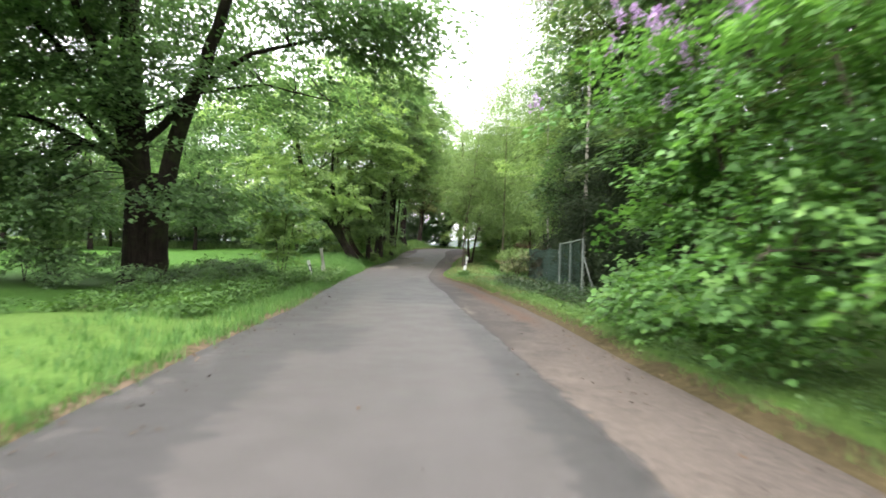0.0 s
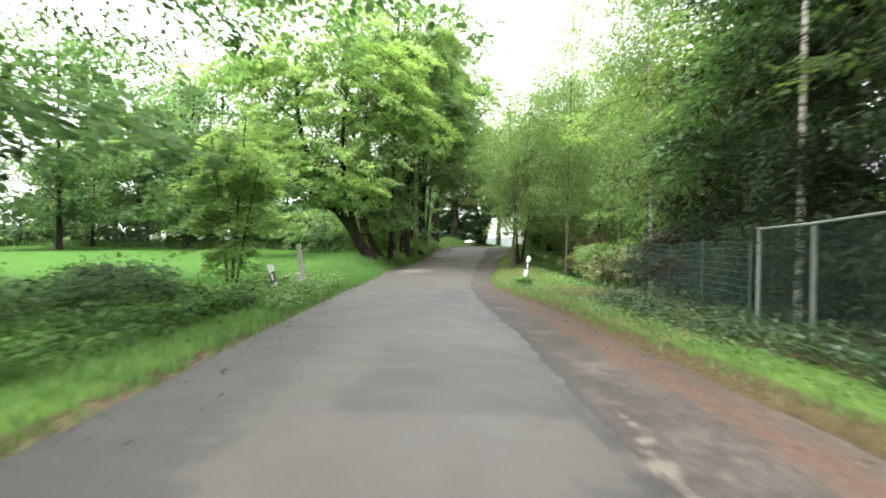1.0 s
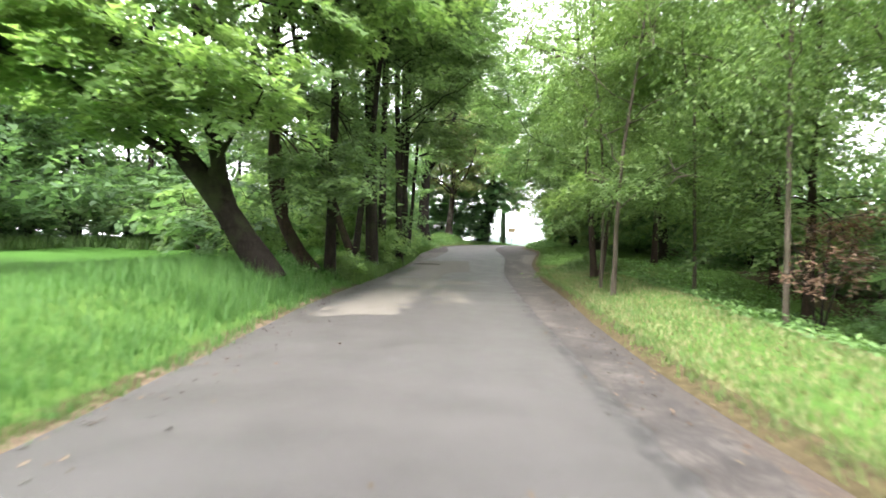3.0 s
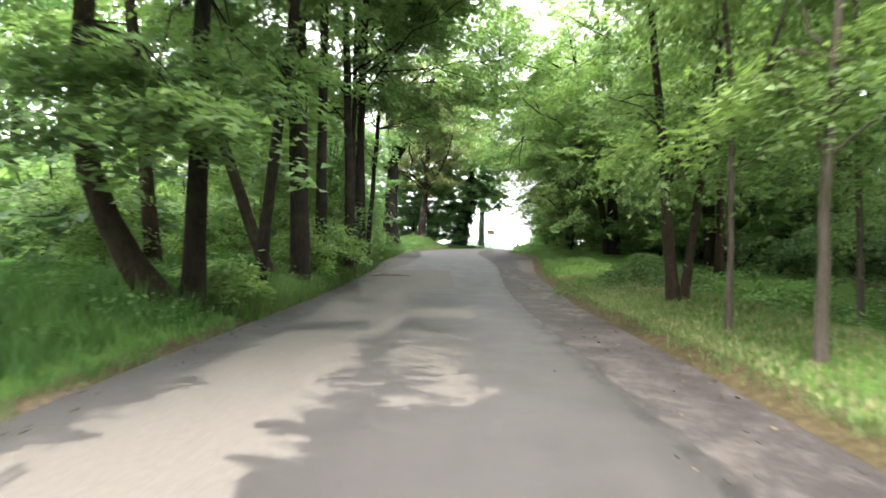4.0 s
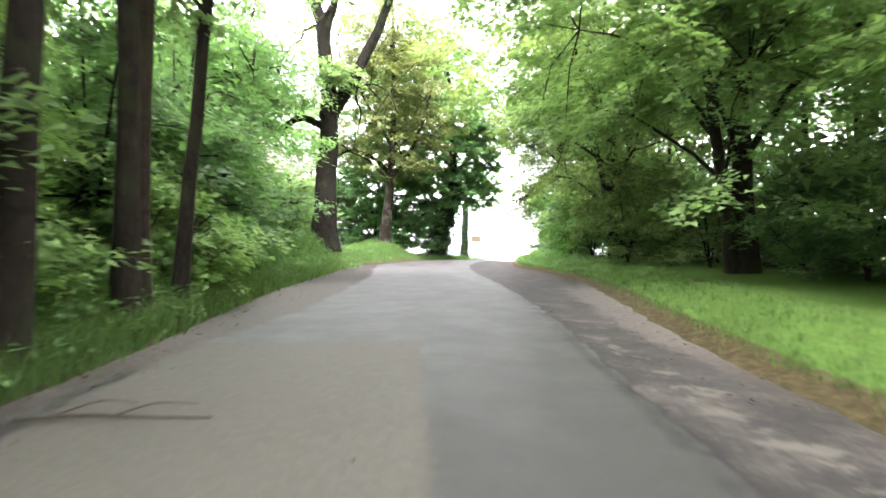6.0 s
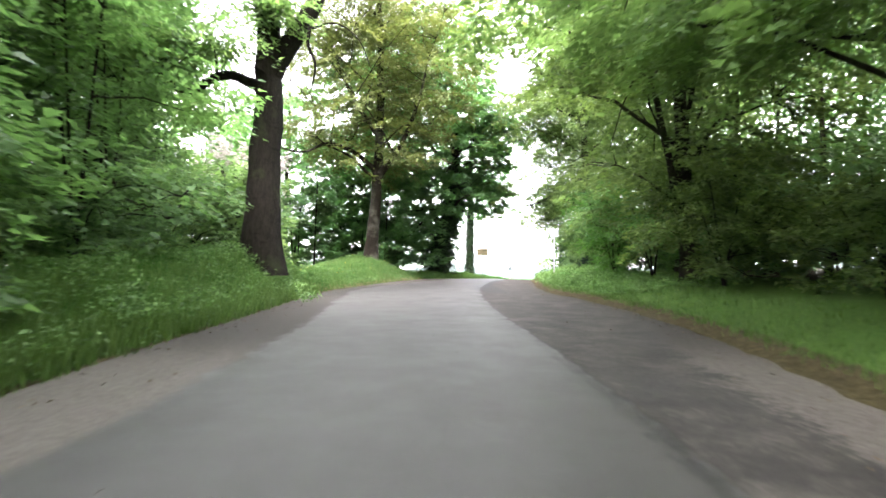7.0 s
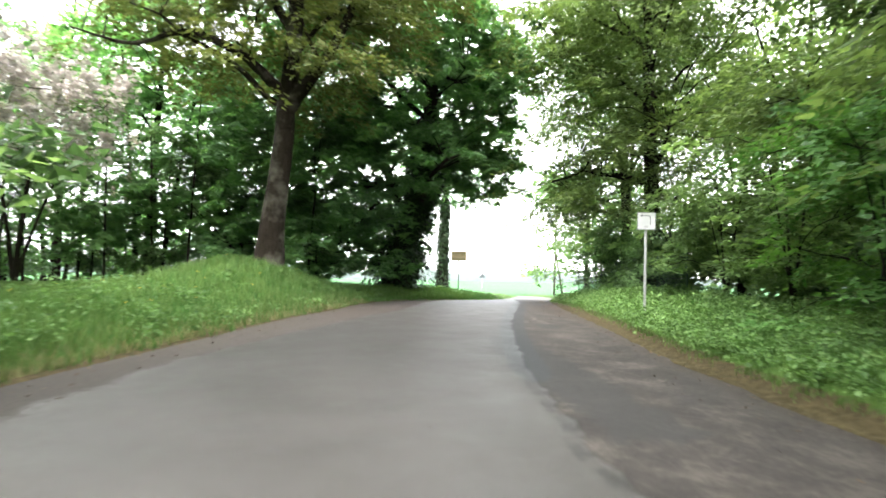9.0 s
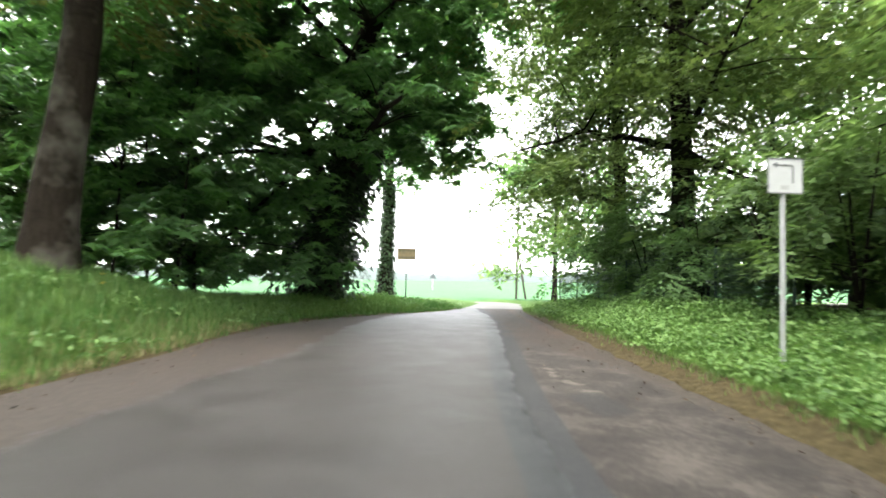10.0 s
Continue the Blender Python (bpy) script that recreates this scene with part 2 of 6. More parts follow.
BARK_KNOLL = bark("bark_knoll", (0.01, 0.008, 0.006), (0.03, 0.0235, 0.018), (0.13, 0.125, 0.102), 0.34)
BARK_GREY = bark("bark_grey", (0.04, 0.033, 0.026), (0.125, 0.105, 0.08), moss_much=0.35)
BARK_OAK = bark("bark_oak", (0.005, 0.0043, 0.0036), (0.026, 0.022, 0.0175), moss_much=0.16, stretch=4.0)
POST_WHITE = plain("post_white", (0.52, 0.53, 0.52), 0.45, vary=0.18)
POST_BLACK = plain("post_black", (0.03, 0.03, 0.032), 0.45)
CONCRETE = plain("weathered_concrete", (0.34, 0.33, 0.29), 0.9, vary=0.4, relief=0.3)
STEEL = plain("galvanised_steel", (0.45, 0.46, 0.46), 0.5, 0.6)
SIGN_WHITE = plain("sign_white", (0.4, 0.415, 0.415), 0.35, vary=0.1)
SIGN_GREY = plain("sign_grey", (0.1, 0.105, 0.11), 0.4)
SIGN_DARK = plain("sign_dark", (0.045, 0.05, 0.055), 0.4)
SIGN_FADED = plain("sign_faded", (0.3, 0.31, 0.3), 0.4)
SIGN_BROWN = plain("sign_back", (0.3, 0.21, 0.13), 0.6, 0.2, vary=0.35)
WIRE_GREEN = plain("wire_green", (0.02, 0.05, 0.036), 0.6)
GATE_GREY = plain("gate_steel", (0.13, 0.155, 0.135), 0.6, 0.3)
POLE_WOOD = plain("pole_wood", (0.12, 0.1, 0.08), 0.85, vary=0.4)
STICK_BARK = plain("stick_bark", (0.05, 0.04, 0.03), 0.9)
STONE = plain("pale_stone", (0.36, 0.345, 0.29), 0.8)


def reflector_material():
    m, t, b = material("reflector")
    b.inputs["Base Color"].default_value = (0.75, 0.75, 0.75, 1)
    b.inputs["Roughness"].default_value = 0.15
    return m


REFLECTOR = reflector_material()


def birch_bark():
    m, t, b = material("bark_birch")
    w = place(t, (1, 1, 6))
    bands = grain(t, w, 2.2, 4, 0.7)
    col = ramp(t, bands, (0.42, (0.04, 0.035, 0.03)), (0.5, (0.34, 0.32, 0.28)), (0.8, (0.55, 0.53, 0.48)))
    t.links.new(col, b.inputs["Base Color"])
    b.inputs["Roughness"].default_value = 0.8
    bump(t, b, bands, 0.4, 0.02)
    return m


BARK_BIRCH = birch_bark()


def ground_material():
    m, t, b = material("meadow_ground")
    w = place(t)
    fine, mid, big = grain(t, w, 9.0, 6, 0.7), grain(t, w, 0.9, 5), grain(t, w, 0.11, 3)
    turf = ramp(t, fine, (0.25, (0.03, 0.056, 0.013)), (0.5, (0.06, 0.112, 0.023)), (0.8, (0.11, 0.168, 0.042)))
    turf = blend(t, maths(t, 'MULTIPLY', ramp(t, mid, (0.45, (0, 0, 0)), (0.7, (1, 1, 1))), 0.5), turf, (0.074, 0.15, 0.03))
    litter = ramp(t, fine, (0.3, (0.025, 0.022, 0.011)), (0.7, (0.09, 0.07, 0.036)))
    shade = attribute(t, "litter")
    cover = maths(t, 'GREATER_THAN', maths(t, 'ADD', shade, maths(t, 'MULTIPLY', maths(t, 'SUBTRACT', mid, 0.5), 0.9)), 0.55)
    col = blend(t, cover, turf, litter)
    bare = maths(t, 'ADD', attribute(t, "rim"), maths(t, 'MULTIPLY', maths(t, 'SUBTRACT', fine, 0.5), 1.4))
    col = blend(t, ramp(t, bare, (0.55, (0, 0, 0)), (0.75, (1, 1, 1))), col, litter)
    sandy = ramp(t, fine, (0.3, (0.066, 0.05, 0.034)), (0.7, (0.15, 0.112, 0.076)))
    col = blend(t, ramp(t, maths(t, 'ADD', attribute(t, "sandy_rim"), maths(t, 'MULTIPLY', maths(t, 'SUBTRACT', fine, 0.5), 1.2)), (0.5, (0, 0, 0)), (0.68, (1, 1, 1))), col, sandy)
    mown = ramp(t, blend(t, 0.5, fine, mid), (0.3, (0.02, 0.054, 0.009)), (0.7, (0.042, 0.108, 0.017)))
    col = blend(t, maths(t, 'MULTIPLY', attribute(t, "mown"), 0.9), col, mown)
    crop = ramp(t, big, (0.3, (0.036, 0.096, 0.036)), (0.7, (0.048, 0.12, 0.048)))
    col = blend(t, attribute(t, "crop"), col, crop)
    t.links.new(col, b.inputs["Base Color"])
    b.inputs["Roughness"].default_value = 0.9
    b.inputs["Specular IOR Level"].default_value = 0.06
    bump(t, b, fine, 0.8, 0.06)
    return m


def road_material():
    """Worn asphalt: an old lane, a darker strip beyond the seam, dry pale laps, soil along the edges."""
    m, t, b = material("worn_asphalt")
    w = place(t)
    grit, fine, mid, big = grain(t, w, 90.0, 3), grain(t, w, 14.0, 5, 0.7), grain(t, w, 1.6, 5, 0.65), grain(t, w, 0.35, 3)
    streak = grain(t, place(t, (1.0, 0.22, 1.0)), 1.1, 5, 0.65)
    wander = maths(t, 'MULTIPLY', maths(t, 'SUBTRACT', mid, 0.5), 0.9)
    base = ramp(t, maths(t, 'ADD', maths(t, 'MULTIPLY', mid, 0.5), maths(t, 'MULTIPLY', streak, 0.5)), (0.35, (0.038, 0.0345, 0.032)), (0.65, (0.052, 0.0474, 0.0442)))
    base = blend(t, maths(t, 'MULTIPLY', attribute(t, "older"), 0.8), base, ramp(t, mid, (0.35, (0.029, 0.0262, 0.0245)), (0.65, (0.042, 0.0385, 0.0362))))
    # the strip beyond the seam: older, browner, patched
    past = maths(t, 'ADD', attribute(t, "past_seam"), maths(t, 'MULTIPLY', wander, 0.16))
    strip = ramp(t, maths(t, 'ADD', maths(t, 'MULTIPLY', mid, 0.6), maths(t, 'MULTIPLY', fine, 0.4)), (0.38, (0.018, 0.0152, 0.0135)), (0.5, (0.033, 0.028, 0.0245)), (0.62, (0.072, 0.062, 0.0535)))
    stones = ramp(t, maths(t, 'ADD', maths(t, 'MULTIPLY', mid, 0.5), maths(t, 'MULTIPLY', fine, 0.5)), (0.36, (0.04, 0.032, 0.026)), (0.64, (0.092, 0.076, 0.062)))
    strip = blend(t, attribute(t, "gravel"), strip, stones)
    col = blend(t, ramp(t, past, (0.485, (0, 0, 0)), (0.515, (1, 1, 1))), base, strip)
    crack = ramp(t, maths(t, 'ABSOLUTE', maths(t, 'SUBTRACT', past, 0.47)), (0.0, (1, 1, 1)), (0.04, (0.8, 0.8, 0.8)), (0.055, (0, 0, 0)))
    broken = ramp(t, grain(t, w, 3.5, 5, 0.7), (0.42, (0, 0, 0)), (0.52, (1, 1, 1)))
    col = blend(t, maths(t, 'MULTIPLY', maths(t, 'MULTIPLY', crack, broken), 0.9), col, (0.018, 0.016, 0.015))
    # pale dry laps
    laps = grain(t, place(t, (1.0, 1.7, 1.0)), 2.6, 6, 0.7)
    dry = maths(t, 'ADD', maths(t, 'ADD', attribute(t, "dry"), maths(t, 'MULTIPLY', maths(t, 'SUBTRACT', laps, 0.5), 1.1)), maths(t, 'ADD', maths(t, 'MULTIPLY', maths(t, 'SUBTRACT', streak, 0.5), 0.5), maths(t, 'MULTIPLY', wander, 0.7)))
    pale = ramp(t, fine, (0.3, (0.083, 0.074, 0.062)), (0.7, (0.113, 0.101, 0.084)))
    pale_cover = ramp(t, dry, (0.55, (0, 0, 0)), (0.6, (1, 1, 1)))
    col = blend(t, pale_cover, col, pale)
    col = blend(t, maths(t, 'MULTIPLY', ramp(t, maths(t, 'ADD', attribute(t, "cross_crack"), maths(t, 'MULTIPLY', wander, 0.4)), (0.4, (0, 0, 0)), (0.6, (1, 1, 1))), 0.75), col, (0.02, 0.018, 0.017))
    # darker mended squares and damp
    damp = maths(t, 'ADD', attribute(t, "mended"), maths(t, 'ADD', maths(t, 'MULTIPLY', wander, 0.5), maths(t, 'MULTIPLY', maths(t, 'SUBTRACT', laps, 0.5), 1.6)))
    col = blend(t, maths(t, 'MULTIPLY', ramp(t, damp, (0.5, (0, 0, 0)), (0.54, (1, 1, 1))), 0.75), col, (0.024, 0.0232, 0.0225))
    col = blend(t, maths(t, 'MULTIPLY', ramp(t, big, (0.55, (0, 0, 0)), (0.7, (1, 1, 1))), 0.25), col, (0.05, 0.047, 0.045))
    tar = maths(t, 'ADD', attribute(t, "tar"), maths(t, 'MULTIPLY', wander, 0.12))
    col = blend(t, maths(t, 'MULTIPLY', ramp(t, tar, (0.47, (0, 0, 0)), (0.52, (1, 1, 1))), 0.8), col, (0.026, 0.028, 0.03))
    # soil and needles blown along the edges
    soil_c = blend(t, attribute(t, "needles"), ramp(t, fine, (0.3, (0.034, 0.028, 0.023)), (0.7, (0.088, 0.072, 0.06))), ramp(t, blend(t, 0.6, fine, mid), (0.3, (0.022, 0.017, 0.013)), (0.52, (0.042, 0.029, 0.021)), (0.68, (0.082, 0.05, 0.033))))
    soil_c = blend(t, attribute(t, "dust"), soil_c, ramp(t, fine, (0.3, (0.062, 0.053, 0.046)), (0.7, (0.125, 0.108, 0.094))))
    soil_c = blend(t, attribute(t, "damp_soil"), soil_c, ramp(t, fine, (0.3, (0.017, 0.014, 0.012)), (0.7, (0.046, 0.038, 0.032))))
    soil = maths(t, 'ADD', attribute(t, "soil"), maths(t, 'ADD', maths(t, 'MULTIPLY', wander, 0.6), maths(t, 'MULTIPLY', maths(t, 'SUBTRACT', fine, 0.5), 0.5)))
    dusty = ramp(t, soil, (0.44, (0, 0, 0)), (0.58, (0.92, 0.92, 0.92)))
    col = blend(t, dusty, col, soil_c)
    rusty = ramp(t, maths(t, 'ADD', attribute(t, "needle_streak"), maths(t, 'ADD', maths(t, 'MULTIPLY', maths(t, 'SUBTRACT', fine, 0.5), 1.3), maths(t, 'MULTIPLY', wander, 1.4))), (0.45, (0, 0, 0)), (1.15, (1, 1, 1)))
    col = blend(t, maths(t, 'MULTIPLY', rusty, 0.75), col, ramp(t, fine, (0.3, (0.035, 0.019, 0.011)), (0.7, (0.1, 0.053, 0.03))))
    col = blend(t, 0.3, col, ramp(t, grit, (0.3, (0.2, 0.2, 0.2)), (0.7, (0.72, 0.71, 0.69))), 'OVERLAY')
    t.links.new(col, b.inputs["Base Color"])
    worn = ramp(t, mid, (0.3, (0.52, 0.52, 0.52)), (0.7, (0.66, 0.66, 0.66)))
    worn = blend(t, pale_cover, worn, (0.85, 0.85, 0.85))
    t.links.new(blend(t, maths(t, 'MAXIMUM', dusty, ramp(t, past, (0.485, (0, 0, 0)), (0.515, (0.8, 0.8, 0.8)))), worn, (0.95, 0.95, 0.95)), b.inputs["Roughness"])
    b.inputs["Specular IOR Level"].default_value = 0.34
    bump(t, b, blend(t, 0.5, grit, fine), 0.45, 0.015)
    return m


GROUND_MAT = ground_material()
ROAD_MAT = road_material()
CROSS_MAT = plain("pale_gravel", (0.13, 0.122, 0.112), 0.9, vary=0.2, scale=1.0, relief=0.3)
HAZE_TREES = plain("haze_trees", (0.085, 0.108, 0.1), 1.0, vary=0.12, scale=0.05, relief=0)


# ---- mesh helpers ----
def mesh_from(name, verts, faces_flat, sides, mat, smooth=False):
    """A mesh from an array of corners and a flat array of face corners, all faces with the same number of sides."""
    me = bpy.data.meshes.new(name)
    verts = np.asarray(verts, np.float32)
    faces_flat = np.asarray(faces_flat, np.int32).ravel()
    n = len(faces_flat) // sides
    me.vertices.add(len(verts))
    me.vertices.foreach_set("co", verts.ravel())
    me.loops.add(len(faces_flat))
    me.loops.foreach_set("vertex_index", faces_flat)
    me.polygons.add(n)
    me.polygons.foreach_set("loop_start", np.arange(0, n * sides, sides, dtype=np.int32))
    me.polygons.foreach_set("loop_total", np.full(n, sides, np.int32))
    if smooth:
        me.polygons.foreach_set("use_smooth", np.ones(n, bool))
    me.materials.append(mat)
    me.update(calc_edges=True)
    return me


def give(me, name, values, domain='POINT'):
    me.attributes.new(name, 'FLOAT', domain).data.foreach_set("value", np.asarray(values, np.float32))


def child(ob, parent, label="", kind=""):
    ob.parent = parent
    return tagged(ob, label, kind=kind)


def part(name, bm, mat, parent, label=""):
    me = bpy.data.meshes.new(name)
    bm.to_mesh(me)
    bm.free()
    me.materials.append(mat)
    return child(new(name, me), parent, label)


def base_empty(name, x, y, z, label, category, group="", turn=0.0):
    e = new(name)
    e.empty_display_size = 0.2
    e.matrix_basis = pose(x, y, z, 0, 0, turn)
    return tagged(e, label, category, group)


def box(bm, size, at=(0, 0, 0), bevel=0.0, turn=None):
    m = Matrix.Translation(at) @ (turn or Matrix()) @ Matrix.Diagonal((*size, 1))
    made = bmesh.ops.create_cube(bm, size=1.0, matrix=m)["verts"]
    if bevel:
        edges = {e for v in made for e in v.link_edges}
        bmesh.ops.bevel(bm, geom=list(edges), offset=bevel, segments=2, profile=0.5, affect='EDGES')


def rod(bm, a, b, r0, r1=None, sides=10):
    a, b = Vector(a), Vector(b)
    d = b - a
    m = Matrix.Translation((a + b) / 2) @ d.to_track_quat('Z', 'Y').to_matrix().to_4x4()
    bmesh.ops.create_cone(bm, cap_ends=True, segments=sides, radius1=r0, radius2=r0 if r1 is None else r1, depth=d.length, matrix=m)


def curve_points(points, n):
    """n places evenly along a soft line through the points."""
    p = np.asarray(points, float)
    s = np.concatenate(([0], np.cumsum(np.linalg.norm(np.diff(p, axis=0), axis=1))))
    u = np.linspace(0, s[-1], n)
    if len(p) < 3:
        return np.stack([np.interp(u, s, p[:, k]) for k in range(3)], 1)
    return np.stack([smooth_table(list(zip(s, p[:, k])), u) for k in range(3)], 1)


def tube(points, radii, sides, seed=0, rough=0.0, start=0):
    """Corners and quads of a tapering, slightly uneven tube along points."""
    p = np.asarray(points, float)
    n = len(p)
    d = np.gradient(p, axis=0)
    d /= np.linalg.norm(d, axis=1)[:, None] + 1e-9
    ref = np.where(np.abs(d[:, 2:3]) > 0.9, np.array([[1.0, 0, 0]]), np.array([[0, 0, 1.0]]))
    if abs(d[0, 2]) > 0.7:
        ref = np.tile([[0.0, 1.0, 0.0]], (n, 1))
    u = np.cross(d, ref)
    u /= np.linalg.norm(u, axis=1)[:, None] + 1e-9
    v = np.cross(d, u)
    a = np.linspace(0, 2 * np.pi, sides, endpoint=False)
    r = np.asarray(radii, float)[:, None] * np.ones((1, sides))
    if rough:
        rng = np.random.RandomState(seed)
        r *= 1 + rough * (np.sin(a * 3 + rng.rand() * 6)[None] * 0.6 + np.sin(a * 5 + np.linspace(0, 3, n)[:, None] + rng.rand() * 6) * 0.4 + rng.uniform(-0.5, 0.5, (n, sides)))
    verts = p[:, None, :] + r[..., None] * (np.cos(a)[None, :, None] * u[:, None, :] + np.sin(a)[None, :, None] * v[:, None, :])
    i, j = np.meshgrid(np.arange(n - 1), np.arange(sides), indexing="ij")
    k = (j + 1) % sides
    faces = np.stack([i * sides + j, i * sides + k, (i + 1) * sides + k, (i + 1) * sides + j], -1).reshape(-1, 4) + start
    return verts.reshape(-1, 3), faces


def leaves(name, centres, sizes, rng, mat, tones, wide=0.62, droop=0.25, upright=1.0, out=None, fan=1, fold=0.12, plain_cut=False, ahead=None, lie=None):
    """One mesh of many leaf blades, each a folded four-cornered blade (plain_cut: three corners, for small or far leaves). fan: leaflets from one stalk.
    ahead, lie: for leaves of a flat spray, the way that each points and the normal of its spray."""
    if fan > 1:
        turn0 = rng.rand(len(centres)) * 6.283
        ang = np.repeat(turn0, fan) + np.tile((np.arange(fan) - (fan - 1) / 2) * (4.6 / fan), len(centres))
        centres, sizes, tones = np.repeat(centres, fan, 0), np.repeat(sizes, fan) * rng.uniform(0.8, 1.1, len(centres) * fan), np.repeat(tones, fan)
        if out is not None:
            out = np.repeat(out, fan, 0)
        if lie is not None:
            lie = np.repeat(lie, fan, 0)
        tilt = np.repeat(rng.normal(0, 0.35, (len(turn0), 3)), fan, 0)
    else:
        ang = rng.rand(len(centres)) * 6.283 if ahead is None else ahead
        tilt = rng.normal(0, 0.5 if lie is None else 0.24, (len(centres), 3))
    n = len(centres)
    a = np.stack([np.cos(ang), np.sin(ang), -droop + rng.normal(0, 0.25, n)], 1)
    if out is not None:
        a += 0.8 * out
    a /= np.linalg.norm(a, axis=1)[:, None] + 1e-9
    up = (np.array([[0, 0, upright]]) if lie is None else lie) + tilt
    side = np.cross(a, up)
    side /= np.linalg.norm(side, axis=1)[:, None] + 1e-9
    nrm = np.cross(side, a)
    s = sizes[:, None]
    mid = centres + a * s * 0.42 + nrm * s * fold
    if plain_cut:
        verts = np.stack([centres + side * s * wide * 0.5, centres + a * s, centres - side * s * wide * 0.5], 1).reshape(-1, 3)
        me = mesh_from(name, verts, np.arange(n * 3), 3, mat)
    else:
        verts = np.stack([centres, mid + side * s * wide * 0.5, centres + a * s - nrm * s * 0.05, mid - side * s * wide * 0.5], 1).reshape(-1, 3)
        me = mesh_from(name, verts, np.arange(n * 4), 4, mat)
    give(me, "tone", np.clip(tones, 0, 1), 'FACE')
    return me


def clump_places(rng, crown, n, seed, hollow=0.5):
    """Places of leaf clumps in a set of uneven, hollow egg shapes."""
    w = np.array([c[6] if len(c) > 6 else c[3] * c[4] * c[5] for c in crown], float)
    boughs = max(5, n // 7)
    which = rng.choice(len(crown), boughs, p=w / w.sum())
    out = []
    for k in which:
        cx, cy, cz, rx, ry, rz = crown[k][:6]
        d = rng.normal(0, 1, 3)
        d /= np.linalg.norm(d)
        swell = 0.84 + 0.6 * noise.noise(Vector(d * 1.6) + Vector((seed * 3.7, k * 5.1, 0)))
        r = (hollow + (1 - hollow) * rng.rand() ** 0.7) * swell
        out.append((cx + d[0] * r * rx, cy + d[1] * r * ry, cz + d[2] * r * rz, rx, rz))
    out = np.array(out)
    # each bough carries a flat spray of clumps
    pick = rng.randint(0, boughs, n)
    reach = np.minimum(0.3 * out[pick, 3], 1.4)
    off = rng.normal(0, 1, (n, 3)) * np.stack([reach, reach, np.minimum(0.35 * reach, 0.1 * out[pick, 4])], 1)
    off[:, 2] -= 0.12 * np.hypot(off[:, 0], off[:, 1])
    return out[pick, :3] + off


def flat_sprays(rng, places, middle, per, clump):
    """Leaves of boughs that fan out and sag: for every place a flat spray, as offsets, ways and normals of its leaves."""
    n = len(places)
    away = np.arctan2(places[:, 1] - middle[1], places[:, 0] - middle[0]) + rng.normal(0, 0.7, n)
    length, width = clump[0] * rng.uniform(1.2, 2.0, n), clump[1] * rng.uniform(0.27, 0.42, n)
    pitch, roll = rng.normal(-0.22, 0.28, n), rng.normal(0, 0.3, n)
    fwd = np.stack([np.cos(away) * np.cos(pitch), np.sin(away) * np.cos(pitch), np.sin(pitch)], 1)
    side = np.stack([-np.sin(away) * np.cos(roll), np.cos(away) * np.cos(roll), np.sin(roll)], 1)
    normal = np.cross(fwd, side)
    fwd, side, normal, away = (np.repeat(k, per, 0) for k in (fwd, side, normal, away))
    u = rng.beta(1.5, 1.3, n * per)
    v = rng.normal(0, 1, n * per)
    run = (u - 0.4) * np.repeat(length, per)
    off = fwd * run[:, None] + side * (v * np.repeat(width, per) * (1.15 - 0.7 * u))[:, None]
    off += normal * (rng.normal(0, 0.12 * clump[2] + 0.02, n * per) - 0.10 * np.abs(v) * np.repeat(width, per))[:, None]
    off[:, 2] -= 0.16 * u * u * np.repeat(length, per)
    lie = normal + fwd * (0.35 * u)[:, None] + side * (0.16 * v)[:, None]
    return off, away + np.clip(v, -1.3, 1.3) * 0.7 + rng.normal(0, 0.45, n * per), lie


